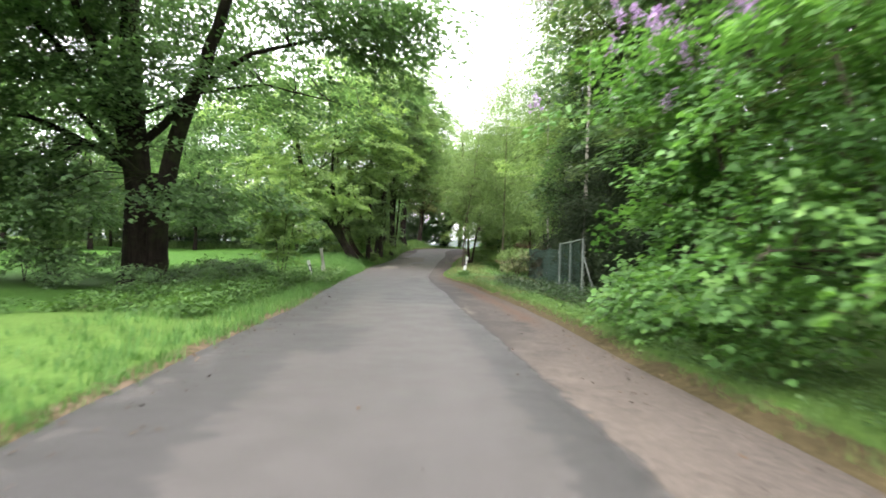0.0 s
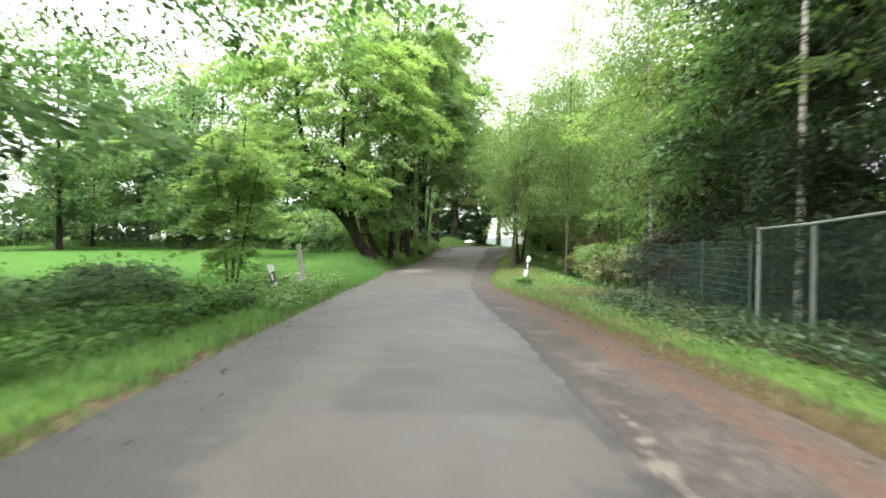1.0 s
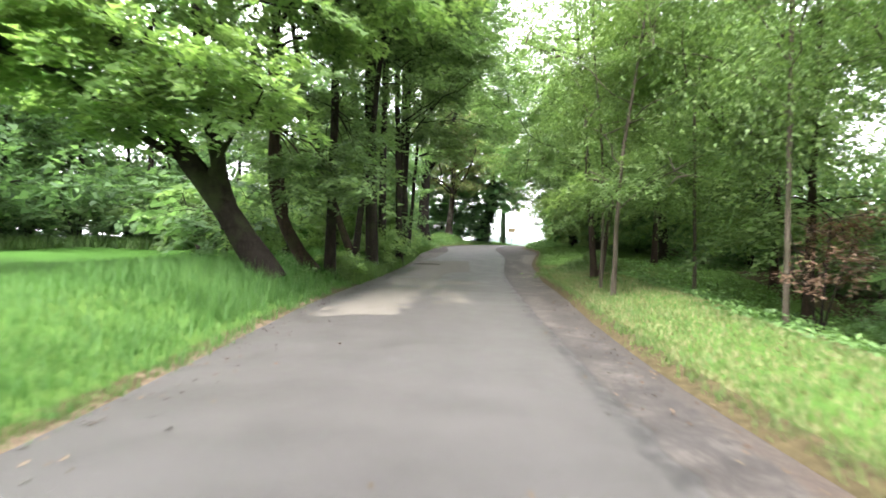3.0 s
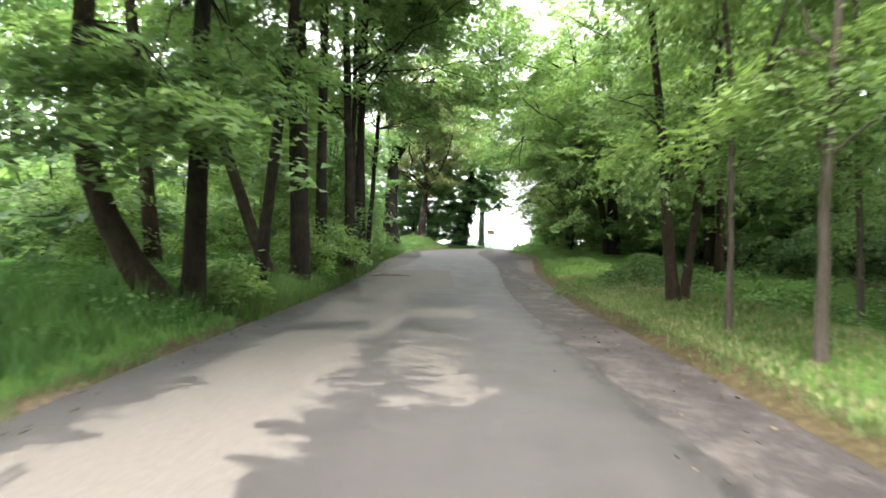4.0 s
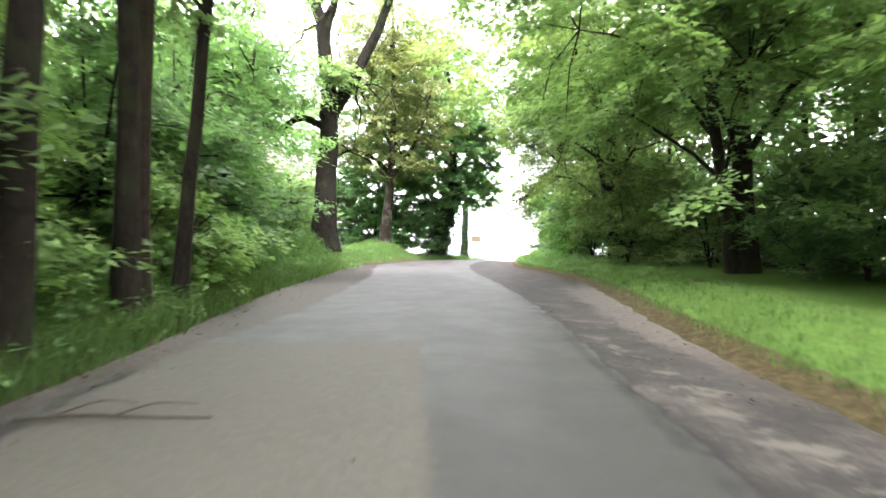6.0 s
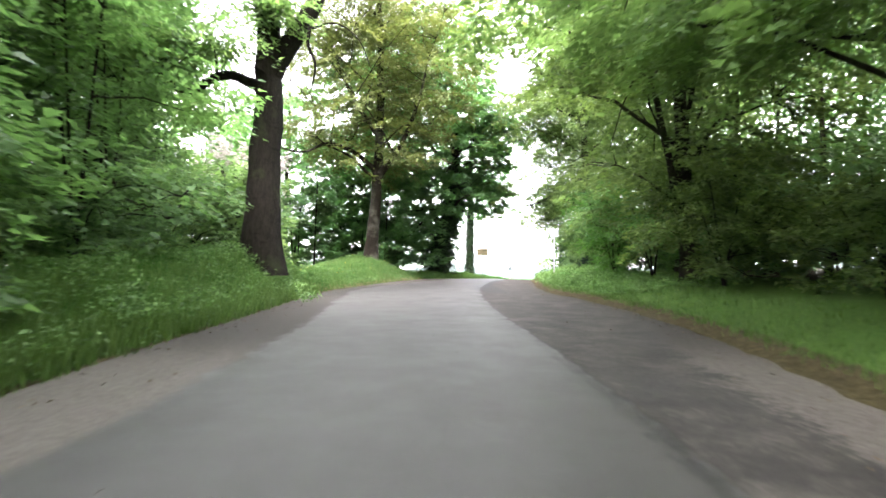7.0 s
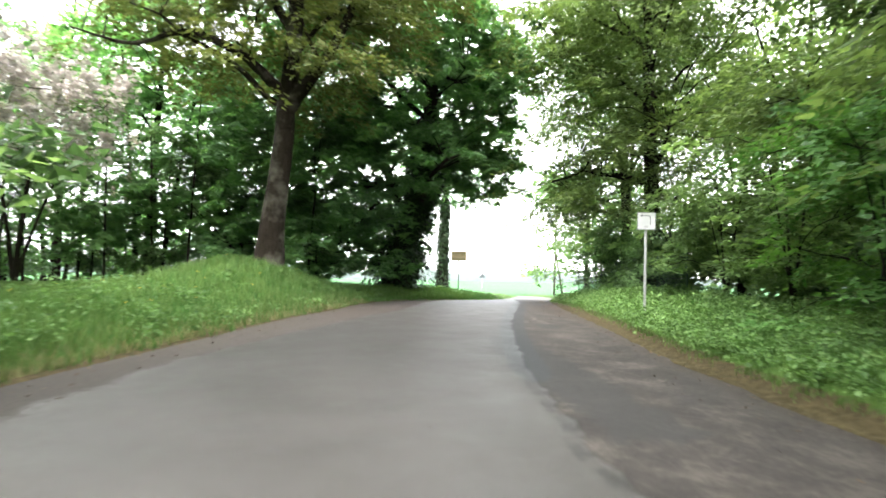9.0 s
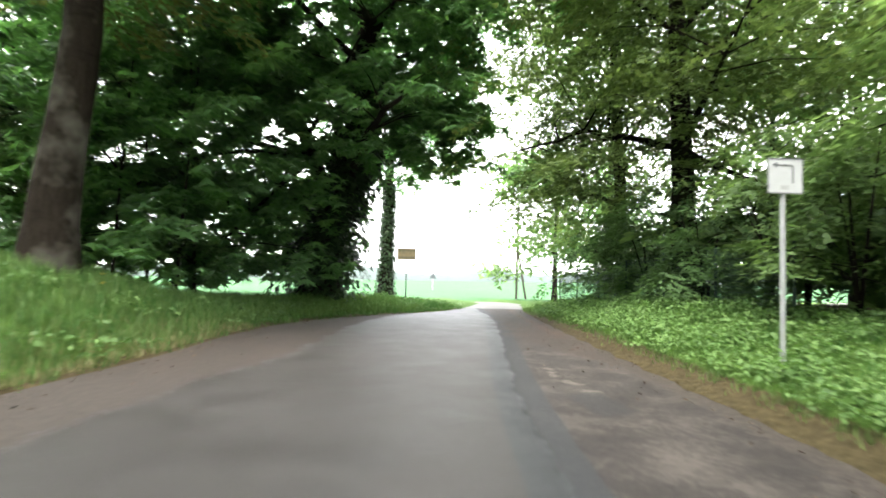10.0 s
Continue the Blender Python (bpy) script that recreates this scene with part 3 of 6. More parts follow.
def tree(name, label, category, x, y, stems, crown, clumps, per, leaf, leaf_mat, bark_mat, seed, clump=(0.8, 0.8, 0.5), limbs=7, hollow=0.5, low=0.25,
         droop=0.25, fan=1, wide=0.62, group="", sides=12, bloom=None, twig_r=0.02, flare=1.35, tone=0.5, base_z=None, fine=False, much=1.05, spray=None, ivy=None):
    """A tree or bush: stems = [(points above the foot, radius at foot, radius at top)], crown = eggs (x, y, z, rx, ry, rz) from the foot.
    bloom: (material, number, size, length, how much more on top) of flower heads. ivy: (leaves, height, thickness) grown up the first stem."""
    rng = np.random.RandomState(seed)
    if not fine and leaf > 0.13:
        per, leaf = int(per * much), leaf * (1.0 / much) ** 0.5
    z0 = gz(x, y) if base_z is None else base_z
    root = base_empty(name, x, y, z0 - 0.05, label, category, group)
    lines = []
    for i, (points, r0, r1) in enumerate(stems):
        n = max(8, int(len(points) * 5))
        line = curve_points(points, n)
        line[1:-1, :2] += rng.normal(0, 0.07 * r0, (n - 2, 2))
        u = np.linspace(0, 1, n)
        rad = r0 + (r1 - r0) * u**0.9
        rad *= 1 + (flare - 1) * np.exp(-u * n / 1.2)
        v, f = tube(line, rad, sides, seed + i, 0.07)
        child(new("trunk", mesh_from("trunk", v, f, 4, bark_mat, True)), root)
        lines.append((line, rad))
    places = clump_places(rng, crown, clumps, seed, hollow)
    places = places[places[:, 2] > low]
    spots = [np.concatenate([l[len(l) // 4:] for l, r in lines])]
    reach = np.linalg.norm(places[:, :2] - lines[0][0][-1, :2], axis=1)
    picks = []
    order = rng.permutation(np.where(reach >= np.median(reach))[0])
    for k in order:
        if len(picks) >= limbs:
            break
        if all(np.linalg.norm(places[k] - places[q]) > 1.1 * np.mean([c[3] for c in crown]) * 0.7 for q in picks):
            picks.append(k)
    for k in picks:
        line, rad = lines[rng.randint(len(lines))]
        goal = places[k] * 0.92 + line[-1] * 0.08 * np.array([1, 1, 0]) + np.array([0, 0, places[k][2] * 0.08])
        want = goal[2] - 0.55 * np.linalg.norm(goal[:2] - line[-1, :2])
        j = int(np.clip(np.argmin(np.abs(line[:, 2] - want)), len(line) // 5, len(line) - 2))
        a = line[j]
        mid = a + (goal - a) * 0.5 + np.array([0, 0, 0.12 * np.linalg.norm(goal - a)]) + rng.normal(0, 0.15, 3)
        pts = curve_points([a, mid, goal], 8)
        pts[1:-1] += rng.normal(0, 0.05, (6, 3))
        r = np.linspace(rad[j] * 0.4, max(0.012, rad[j] * 0.08), 8)
        v, f = tube(pts, r, 6, seed + k, 0.05)
        child(new("limb", mesh_from("limb", v, f, 4, bark_mat, True)), root)
        spots.append(pts[2:])
    spots = np.concatenate(spots)
    vs, fs, start = [], [], 0
    for k in range(0, len(places), 1 if len(places) < 60 else 3 if len(places) < 300 else 5):
        d = np.linalg.norm(spots - places[k], axis=1) + 0.8 * np.maximum(0, spots[:, 2] - places[k][2])
        a = spots[np.argmin(d)]
        mid = (a + places[k]) / 2 + np.array([0, 0, 0.1 * np.linalg.norm(places[k] - a)]) + rng.normal(0, 0.08, 3)
        v, f = tube([a, mid, places[k]], [twig_r * 1.5, twig_r, twig_r * 0.4], 3, 0, 0, start)
        vs.append(v), fs.append(f)
        start += len(v)
    child(new("twig_work", mesh_from("twig_work", np.concatenate(vs), np.concatenate(fs), 4, bark_mat)), root, kind="stuff")
    c = np.repeat(places, per, 0)
    size = leaf * rng.uniform(0.65, 1.25, len(c))
    tones = tone + np.repeat(rng.normal(0, 0.15, len(places)), per) + rng.normal(0, 0.13, len(c))
    if spray is None:
        spray = clump[2] <= 0.5 and droop < 0.5
    if spray:
        off, ahead, lie = flat_sprays(rng, places, lines[0][0][-1, :2] * 0.6, per, clump)
        out = None
    else:
        off = rng.normal(0, 0.5, (len(c), 3)) * np.array([clump])
        ahead = lie = None
        out = 0.6 * off / (np.linalg.norm(off, axis=1)[:, None] + 1e-9)
    at = c + off
    keep = at[:, 2] > 0.05
    pick = [None if k is None else k[keep] for k in (out, ahead, lie)]
    me = leaves("crown", at[keep], size[keep], rng, leaf_mat, tones[keep], wide, droop, 1.0, pick[0], fan, plain_cut=not fine, ahead=pick[1], lie=pick[2])
    child(new("crown", me), root, kind="stuff")
    if ivy:
        many, high, thick = ivy
        line, rad = lines[0]
        h = high * rng.rand(many) ** 0.8
        turn = rng.rand(many) * 6.283
        shag = 0.75 + 0.5 * np.sin(turn * 3 + h * 1.7) * np.sin(h * 2.3 + turn)
        reach = np.interp(h, line[:, 2], rad) + thick * rng.rand(many) * shag
        at = np.stack([np.interp(h, line[:, 2], line[:, 0]) + reach * np.cos(turn), np.interp(h, line[:, 2], line[:, 1]) + reach * np.sin(turn), h], 1)
        wall = np.stack([np.cos(turn), np.sin(turn), np.full(many, 0.5)], 1)
        me = leaves("ivy", at, (0.13 + 0.07 * thick) * rng.uniform(0.7, 1.3, many), rng, LEAF_IVY, rng.normal(0.45, 0.2, many), 0.85, 0.8, lie=wall, ahead=turn + rng.normal(0, 0.8, many))
        child(new("ivy", me), root, "dark glossy ivy on the trunk", kind="stuff")
    if bloom:
        bmat, heads, bsize, length, bias = bloom
        centre = np.mean([c[:3] for c in crown], axis=0)
        rank = np.linalg.norm((places - centre) / np.array(crown[0][3:6]), axis=1) + 0.35 * rng.rand(len(places)) + bias * (places[:, 2] - centre[2]) / crown[0][5]
        outer = np.argsort(-rank)[:max(heads, 1)]
        pts, axes = [], []
        for k in outer:
            lean = np.array([rng.normal(0, 0.25), rng.normal(0, 0.25), 1.0])
            foot = places[k] + (places[k] - centre) * 0.08 + rng.normal(0, 0.2, 3)
            h = rng.rand(42, 1)
            pts.append(foot + lean * h * length + rng.normal(0, 1, (42, 3)) * length * 0.2 * (1.05 - h))
        pts = np.concatenate(pts)
        me = leaves("blossom", pts, bsize * rng.uniform(0.7, 1.3, len(pts)), rng, bmat, rng.normal(0.5, 0.25, len(pts)), 0.9, 0.0)
        child(new("blossom", me), root, kind="stuff")
    return root


# ---- the ground ----
def make_ground():
    near_x = np.concatenate([np.linspace(-34, -9, 26), np.linspace(-8.5, 9, 88), np.linspace(9.6, 34, 26)])
    far = np.array([45, 60, 85, 120, 180, 270, 420, 700, 1400])
    xs = np.concatenate([-far[::-1], near_x, far])
    ys = np.concatenate([[-1400, -600, -250, -120, -60, -40], np.linspace(-30, 130, 281), [135, 141, 150, 162, 180, 210, 260, 340, 460, 640, 900, 1400]])
    gx, gy = np.meshgrid(xs, ys)
    z = ground_height(gx, gy)
    v = np.stack([gx, gy, z], -1).reshape(-1, 3)
    n, m = gx.shape
    i, j = np.meshgrid(np.arange(n - 1), np.arange(m - 1), indexing="ij")
    f = np.stack([i * m + j, i * m + j + 1, (i + 1) * m + j + 1, (i + 1) * m + j], -1).reshape(-1, 4)
    me = mesh_from("ground", v, f, 4, GROUND_MAT, True)
    x, y = v[:, 0], v[:, 1]
    right = smooth_table(ROAD_R, np.clip(y, -30, 118))
    left = smooth_table(ROAD_L, np.clip(y, -30, 118))
    litter = 0.75 * (1 - ease((x - 22) / 8)) * ease((x - right - 5.5) / 3) * ease((y - 14) / 6) * (1 - ease((y - 108) / 8))
    # by the fence and linden, shade is put into the dark litter colour too
    litter += 0.7 * (1 - ease((x - 9) / 2)) * ease((x - right - 0.5) / 0.6) * ease((y - 11) / 3) * (1 - ease((y - 30) / 3))
    litter += 0.62 * ease((left - x - 2.2) / 2.0) * ease((y - 10) / 3) * (1 - ease((y - 22) / 4)) * (1 - ease((-x - 17) / 4))
    litter += 0.55 * (1 - ease((-x - 14) / 5)) * ease((left - x - 1.5) / 2.5) * ease((y - 62) / 5) * (1 - ease((y - 84) / 4))
    rim = np.maximum(left - x, x - right)
    give(me, "litter", litter)
    give(me, "rim", (1 - ease((rim - 0.05) / 0.3)) * (y > -30) * (y < 112))
    give(me, "sandy_rim", 0.66 * (1 - ease((left - x - 0.02) / 0.2)) * (left > x - 0.4) * (y > 4) * (y < 46))
    # darker mown green of the meadow; on the near lawn it paints shade
    give(me, "mown", ease((left - x - 3.2) / 2.0) * ease((y + 8) / 6) * (1 - ease((y - 60) / 4)))
    give(me, "crop", ease((y - 121 - 0.1 * np.abs(x)) / 6))
    return tagged(new("ground", me), "green meadow and verge ground beside the lane", "ground", kind="structure")


make_ground()


def soft_box(x, y, x0, x1, y0, y1, edge):
    d = np.minimum(np.minimum(x - x0, x1 - x), np.minimum(y - y0, (y1 - y)))
    return np.clip(0.5 + d / edge, 0, 1)


def make_road():
    ys = np.arange(-30, 118.01, 0.2)
    us = np.linspace(0, 1, 53)
    left, right = smooth_table(ROAD_L, ys), smooth_table(ROAD_R, ys)
    wob = 0.08 * np.sin(ys * 1.3) + 0.06 * np.sin(ys * 3.1 + 1) + 0.05 * np.sin(ys * 7.3 + np.sin(ys)) + 0.03 * np.sin(ys * 11.7)
    gx = (left + wob - 0.12)[:, None] + ((right - left) + 0.24 - 1.6 * wob)[:, None] * us[None]
    gy = np.repeat(ys[:, None], len(us), 1)
    z = road_height(gx, gy)
    v = np.stack([gx, gy, z], -1).reshape(-1, 3)
    n, m = gx.shape
    i, j = np.meshgrid(np.arange(n - 1), np.arange(m - 1), indexing="ij")
    f = np.stack([i * m + j, i * m + j + 1, (i + 1) * m + j + 1, (i + 1) * m + j], -1).reshape(-1, 4)
    me = mesh_from("road", v, f, 4, ROAD_MAT, True)
    x, y = v[:, 0], v[:, 1]
    l, r, s = smooth_table(ROAD_L, y), smooth_table(ROAD_R, y), smooth_table(SEAM, y)
    give(me, "past_seam", np.clip(0.5 + (x - s) / 2.0, 0, 1))
    # pale dry laps, as stretches (x0, x1, y0, y1, strength, softness), and the dark holes left in them
    laps = ((-4.1, -3.25, 24.8, 28.2, 0.62, 0.9), (-4.9, -3.0, 42.0, 48.7, 0.84, 1.5), (-3.1, -1.5, 44.4, 49.2, 0.55, 0.9), (-4.6, -2.8, 48.4, 55.2, 1.0, 0.9), (-3.0, -1.4, 50.4, 52.3, 0.9, 0.8),
            (-4.3, -2.5, 54.6, 57.2, 0.95, 0.7), (-4.35, -1.8, 56.2, 63.1, 1.35, 0.5), (-0.2, 1.2, 50.0, 66.0, 0.5, 1.2), (0.5, 0.85, 12.4, 15.7, 0.7, 0.4), (2.75, 3.35, 92.4, 94.5, 0.52, 0.6))
    holes = ((-4.4, -3.35, 49.0, 49.9, 1.0, 0.5), (-4.25, -3.45, 53.4, 54.0, 0.7, 0.5), (-4.0, -3.5, 54.7, 55.2, 0.6, 0.4), (-2.6, -1.0, 52.8, 55.5, 1.0, 0.6))
    dry = np.maximum.reduce([g * soft_box(x, y, x0, x1, y0, y1, e) for x0, x1, y0, y1, g, e in laps])
    dry = dry - np.maximum.reduce([g * soft_box(x, y, x0, x1, y0, y1, e) for x0, x1, y0, y1, g, e in holes])
    dry = np.maximum(dry, 0.5 * np.clip(1 - np.abs(x - l - 0.55) / 0.7, 0, 1) * ease((y - 62) / 4) * (1 - ease((y - 72) / 4)))
    dry = np.maximum(dry, 0.56 * np.clip(1 - np.abs(x - l - 0.3) / 0.6, 0, 1) * (1 - ease((y - 8) / 6)))
    give(me, "dry", dry)
    # short cross cracks running in from the seam
    give(me, "cross_crack", np.maximum.reduce([np.clip(1 - np.abs(y - yc + 0.25 * (x - s)) / 0.14, 0, 1) * (x > s - w) * (x < s + 0.15) for yc, w in ((26.8, 0.7), (27.7, 0.5), (28.6, 0.65), (29.5, 0.35), (30.4, 0.6), (31.7, 0.45), (17.1, 1.7), (15.7, 1.6))]))
    give(me, "gravel", 1 - ease((y - 5) / 7))
    give(me, "older", ease((y - 85) / 6))
    give(me, "needle_streak", np.clip(1 - np.abs(x - r + 0.75) / 0.55, 0, 1) * ease((y - 9) / 4) * (1 - ease((y - 24) / 6)) + 0.8 * np.clip(1 - np.abs(x - r + 0.6) / 0.5, 0, 1) * ease((y - 95) / 4))
    give(me, "mended", np.maximum.reduce([0.95 * soft_box(x, y, l - 0.3, l + 1.25, -6.0, 21.0, 0.9), 0.75 * soft_box(x, y, s - 0.55, s + 0.1, 2.0, 14.0, 0.5), soft_box(x, y, -1.7, 0.5, 15.2, 18.6, 0.7), soft_box(x, y, -2.9, -1.2, 7.5, 10.5, 1.2), 0.9 * soft_box(x, y, 2.65, 3.15, 91.7, 92.6, 0.3), 0.62 * soft_box(x, y, -1.75, -0.55, 25.0, 30.0, 0.5), soft_box(x, y, 1.0, 1.9, 84.0, 90.0, 0.7)]))
    right_much = 0.5 + 0.9 * (1 - ease((y - 27) / 8)) + 0.35 * ease((y - 64) / 5) + 1.3 * ease((y - 94) / 3) + 0.8 * ease((y - 60) / 4) * (1 - ease((y - 72) / 4)) - 0.15 * ease((y - 40) / 6) * (1 - ease((y - 60) / 5))
    dirt = smooth_table([(-30, 0.12), (56, 0.15), (62, 0.5), (67, 1.4), (80, 1.35), (88, 1.0), (93, 1.6), (101, 1.6), (105, 0.6), (118, 0.3)], y)
    soil = np.maximum(np.clip(1.1 - (r - x) / np.maximum(0.25, right_much * 1.2), 0, 1), np.clip(0.5 + dirt - (x - l), 0, 1))
    give(me, "soil", soil)
    give(me, "tar", np.clip(1 - np.abs(x - s) / 0.5, 0, 1) * ease((y - 85) / 2))
    give(me, "dust", ease((y - 60) / 4) * (1 - ease((y - 70) / 3)))
    give(me, "damp_soil", (x > s) * ease((y - 34) / 4) * (1 - ease((y - 60) / 4)) + ease((y - 70.5) / 3) * (1 - 0.45 * ease((y - 85) / 5)))
    give(me, "needles", np.maximum(ease((y - 13) / 6) * (1 - ease((y - 33) / 5)) * (x > s), 0.75 * ease((y - 92) / 4)))
    return tagged(new("road", me), "narrow worn grey asphalt lane with dirt edges", "road", kind="structure")


make_road()


def make_cross_road():
    xs, ys = np.linspace(-60, 90, 76), np.linspace(111.5, 120.0, 9)
    gx, gy = np.meshgrid(xs, ys)
    gy = gy + 0.05 * gx
    d = np.abs(gx - 0.5 * (smooth_table(ROAD_L, gy) + smooth_table(SEAM, gy)))
    w = ease((d - 4) / 3)
    z = smooth_table(ROAD_Z, gy) - 0.006 * np.minimum(d, 4) ** 2 * (1 - w) + 0.008 + 0.06 * w
    v = np.stack([gx, gy, z], -1).reshape(-1, 3)
    n, m = gx.shape
    i, j = np.meshgrid(np.arange(n - 1), np.arange(m - 1), indexing="ij")
    f = np.stack([i * m + j, i * m + j + 1, (i + 1) * m + j + 1, (i + 1) * m + j], -1).reshape(-1, 4)
    tagged(new("road_crossing", mesh_from("road_crossing", v, f, 4, CROSS_MAT, True)), "pale country road crossing behind the crest", "road", kind="structure")


make_cross_road()


def make_backdrop():
    """A pale line of far woods on the horizon, with haze put into the colour."""
    rng = np.random.RandomState(5)
    a = np.linspace(radians(-75), radians(75), 500)
    h = 5 + 9 * np.clip(np.array([noise.noise(Vector((k * 9, 0.3, 0))) + 0.25 for k in a]), 0, 1) + 2.0 * rng.rand(500)
    r = 640.0
    low = np.stack([np.sin(a) * r, np.cos(a) * r, np.full(500, -8.0)], 1)
    top = np.stack([np.sin(a) * r, np.cos(a) * r, h], 1)
    deep = np.stack([np.sin(a) * (r + 40), np.cos(a) * (r + 40), h * 0.9], 1)
    v = np.concatenate([low, top, deep])
    i = np.arange(499)
    f = np.concatenate([np.stack([i, i + 1, i + 501, i + 500], 1), np.stack([i + 500, i + 501, i + 1001, i + 1000], 1)])
    tagged(new("backdrop", mesh_from("backdrop", v, f, 4, HAZE_TREES)), "line of woods beyond the green field, haze put into its pale colour", "woods", kind="structure")


make_backdrop()


# ---- grass, herbs and litter on the verges ----
def scatter(rng, n, y0, y1, side, near, spread):
    """Places beside the road, densest at its edge."""
    y = rng.uniform(y0, y1, n)
    d = near + spread * rng.rand(n) ** 1.6
    edge = smooth_table(ROAD_L if side < 0 else ROAD_R, np.minimum(y, 117.5))
    x = edge + side * d
    return np.stack([x, y, ground_height(x, y)], 1)


def blades(name, feet, heights, width, rng, mat, tones, label, category):
    """Grass blades, each tapering to a leaning tip."""
    n = len(feet)
    a = rng.rand(n) * 6.283
    d = np.stack([np.cos(a), np.sin(a), np.zeros(n)], 1)
    side = np.stack([-d[:, 1], d[:, 0], np.zeros(n)], 1)
    h = heights[:, None]
    up = np.array([[0, 0, 1.0]])
    lean = rng.uniform(0.15, 0.7, (n, 1))
    tip = feet + up * h * 0.95 + d * h * lean
    w = width * rng.uniform(0.7, 1.3, (n, 1))
    v = np.stack([feet - up * 0.02 - side * w * 0.5, feet - up * 0.02 + side * w * 0.5, tip], 1).reshape(-1, 3)
    me = mesh_from(name, v, np.arange(n * 3), 3, mat)
    give(me, "tone", np.clip(tones, 0, 1), 'FACE')
    return tagged(new(name, me), label, category, kind="stuff")


def tufted(rng, feet, per, spread):
    p = np.repeat(feet, per, 0)
    p[:, :2] += rng.normal(0, spread, (len(p), 2))
    p[:, 2] = ground_height(p[:, 0], p[:, 1])
    return p


rng = np.random.RandomState(11)
strip = np.stack([rng.uniform(-62, -8.5, 9000), rng.uniform(59.5, 63.5, 9000)], 1)
blades("field_edge_grass", np.column_stack([strip, ground_height(strip[:, 0], strip[:, 1])]), rng.uniform(0.4, 0.8, 9000), 0.07, rng, GRASS, rng.normal(0.3, 0.2, 9000), "tall dark grass along the far side of the meadow", "grass")
rng = np.random.RandomState(11)
for side, word in ((-1, "left"), (1, "right")):
    feet = tufted(rng, scatter(rng, 7600, -4, 112, side, -0.02, 2.4), 8, 0.07)
    if side > 0:
        shade = (feet[:, 1] > 9) & (feet[:, 1] < 31) & (feet[:, 0] - smooth_table(ROAD_R, feet[:, 1]) > 0.35 + 0.4 * rng.rand(len(feet)))
        feet = feet[~shade]
    tall = (0.10 if side < 0 else 0.06) + 0.04 * rng.rand(len(feet))
    blades("verge_grass", feet, tall * rng.uniform(0.6, 1.6, len(feet)), 0.014, rng, GRASS_LUSH if side < 0 else GRASS, rng.normal(0.5, 0.2, len(feet)), "short green grass along the edge of the lane", "grass")
    # taller grass standing back from the edge
    feet = tufted(rng, scatter(rng, 5200 if side < 0 else 900, 40 if side < 0 else 84, 112, side, 0.5, 3.2), 10, 0.09)
    blades("tall_grass", feet, rng.uniform(0.2, 0.5, len(feet)) * (1 - 0.45 * ease((feet[:, 1] - 82) / 5)), 0.016, rng, GRASS_LUSH, rng.normal(0.5, 0.2, len(feet)), "tall uncut green grass on the bank", "grass")
feet = scatter(rng, 2600, 28, 46, -1, 0.4, 5.0)
feet = tufted(rng, feet, 9, 0.1)
blades("meadow_grass", feet, rng.uniform(0.08, 0.24, len(feet)), 0.015, rng, GRASS_LUSH, rng.normal(0.6, 0.18, len(feet)), "fresh green meadow grass beside the lane", "grass")
feet = scatter(rng, 34000, 19, 60, 1, 0.15, 4.2)
blades("cut_grass", feet, rng.uniform(0.03, 0.09, len(feet)), 0.03, rng, GRASS_DRY, rng.normal(0.5, 0.2, len(feet)), "yellowing cut grass lying on the verge", "grass")


feet = scatter(rng, 9000, 80, 99, -1, -0.02, 0.8)
blades("dry_verge_grass", feet, rng.uniform(0.04, 0.14, len(feet)), 0.02, rng, GRASS_DRY, rng.normal(0.5, 0.2, len(feet)), "yellowing grass along the foot of the bank", "grass")
feet = scatter(rng, 5000, 86, 108, -1, 0.3, 5.0)
feet = tufted(rng, feet, 7, 0.08)
blades("hump_grass", feet, rng.uniform(0.1, 0.3, len(feet)), 0.016, rng, GRASS, rng.normal(0.62, 0.18, len(feet)), "fresh grass on the bank and hump", "grass")


def herbs(name, feet, heights, per, leaf, mat, label, seed, tone=0.5, spread=0.14, wide=0.55):
    r = np.random.RandomState(seed)
    p = np.repeat(feet, per, 0)
    h = np.repeat(heights, per) * r.rand(len(p)) ** 0.7
    p = p + np.stack([r.normal(0, spread, len(p)), r.normal(0, spread, len(p)), h], 1)
    t = tone + np.repeat(r.normal(0, 0.14, len(feet)), per) + r.normal(0, 0.15, len(p))
    me = leaves(name, p, leaf * r.uniform(0.6, 1.3, len(p)), r, mat, t, wide, 0.2)
    return tagged(new(name, me), label, "weeds", kind="stuff")


herbs("nettle_patch", scatter(rng, 420, 10, 22.5, -1, 1.0, 3.4), rng.uniform(0.12, 0.42, 420), 40, 0.1, LEAF_NETTLE, "nettles and weeds under the trees, shade put into their green", 21, 0.5)
herbs("weed_patch", scatter(rng, 300, 46, 92, -1, 0.5, 2.6), rng.uniform(0.15, 0.45, 300), 30, 0.095, HERB, "low green weeds on the bank below the trees", 22)
feet = tufted(rng, scatter(rng, 5200, 50, 84, -1, 0.0, 1.2), 10, 0.08)
blades("bank_grass", feet, rng.uniform(0.2, 0.5, len(feet)), 0.018, rng, GRASS, rng.normal(0.55, 0.2, len(feet)), "tall grass at the feet of the row of maples", "grass")
herbs("bank_weeds", scatter(rng, 260, 54, 74, -1, 0.05, 1.1), rng.uniform(0.2, 0.5, 260), 30, 0.085, HERB, "waist-high weeds below the row of maples", 29, 0.45)
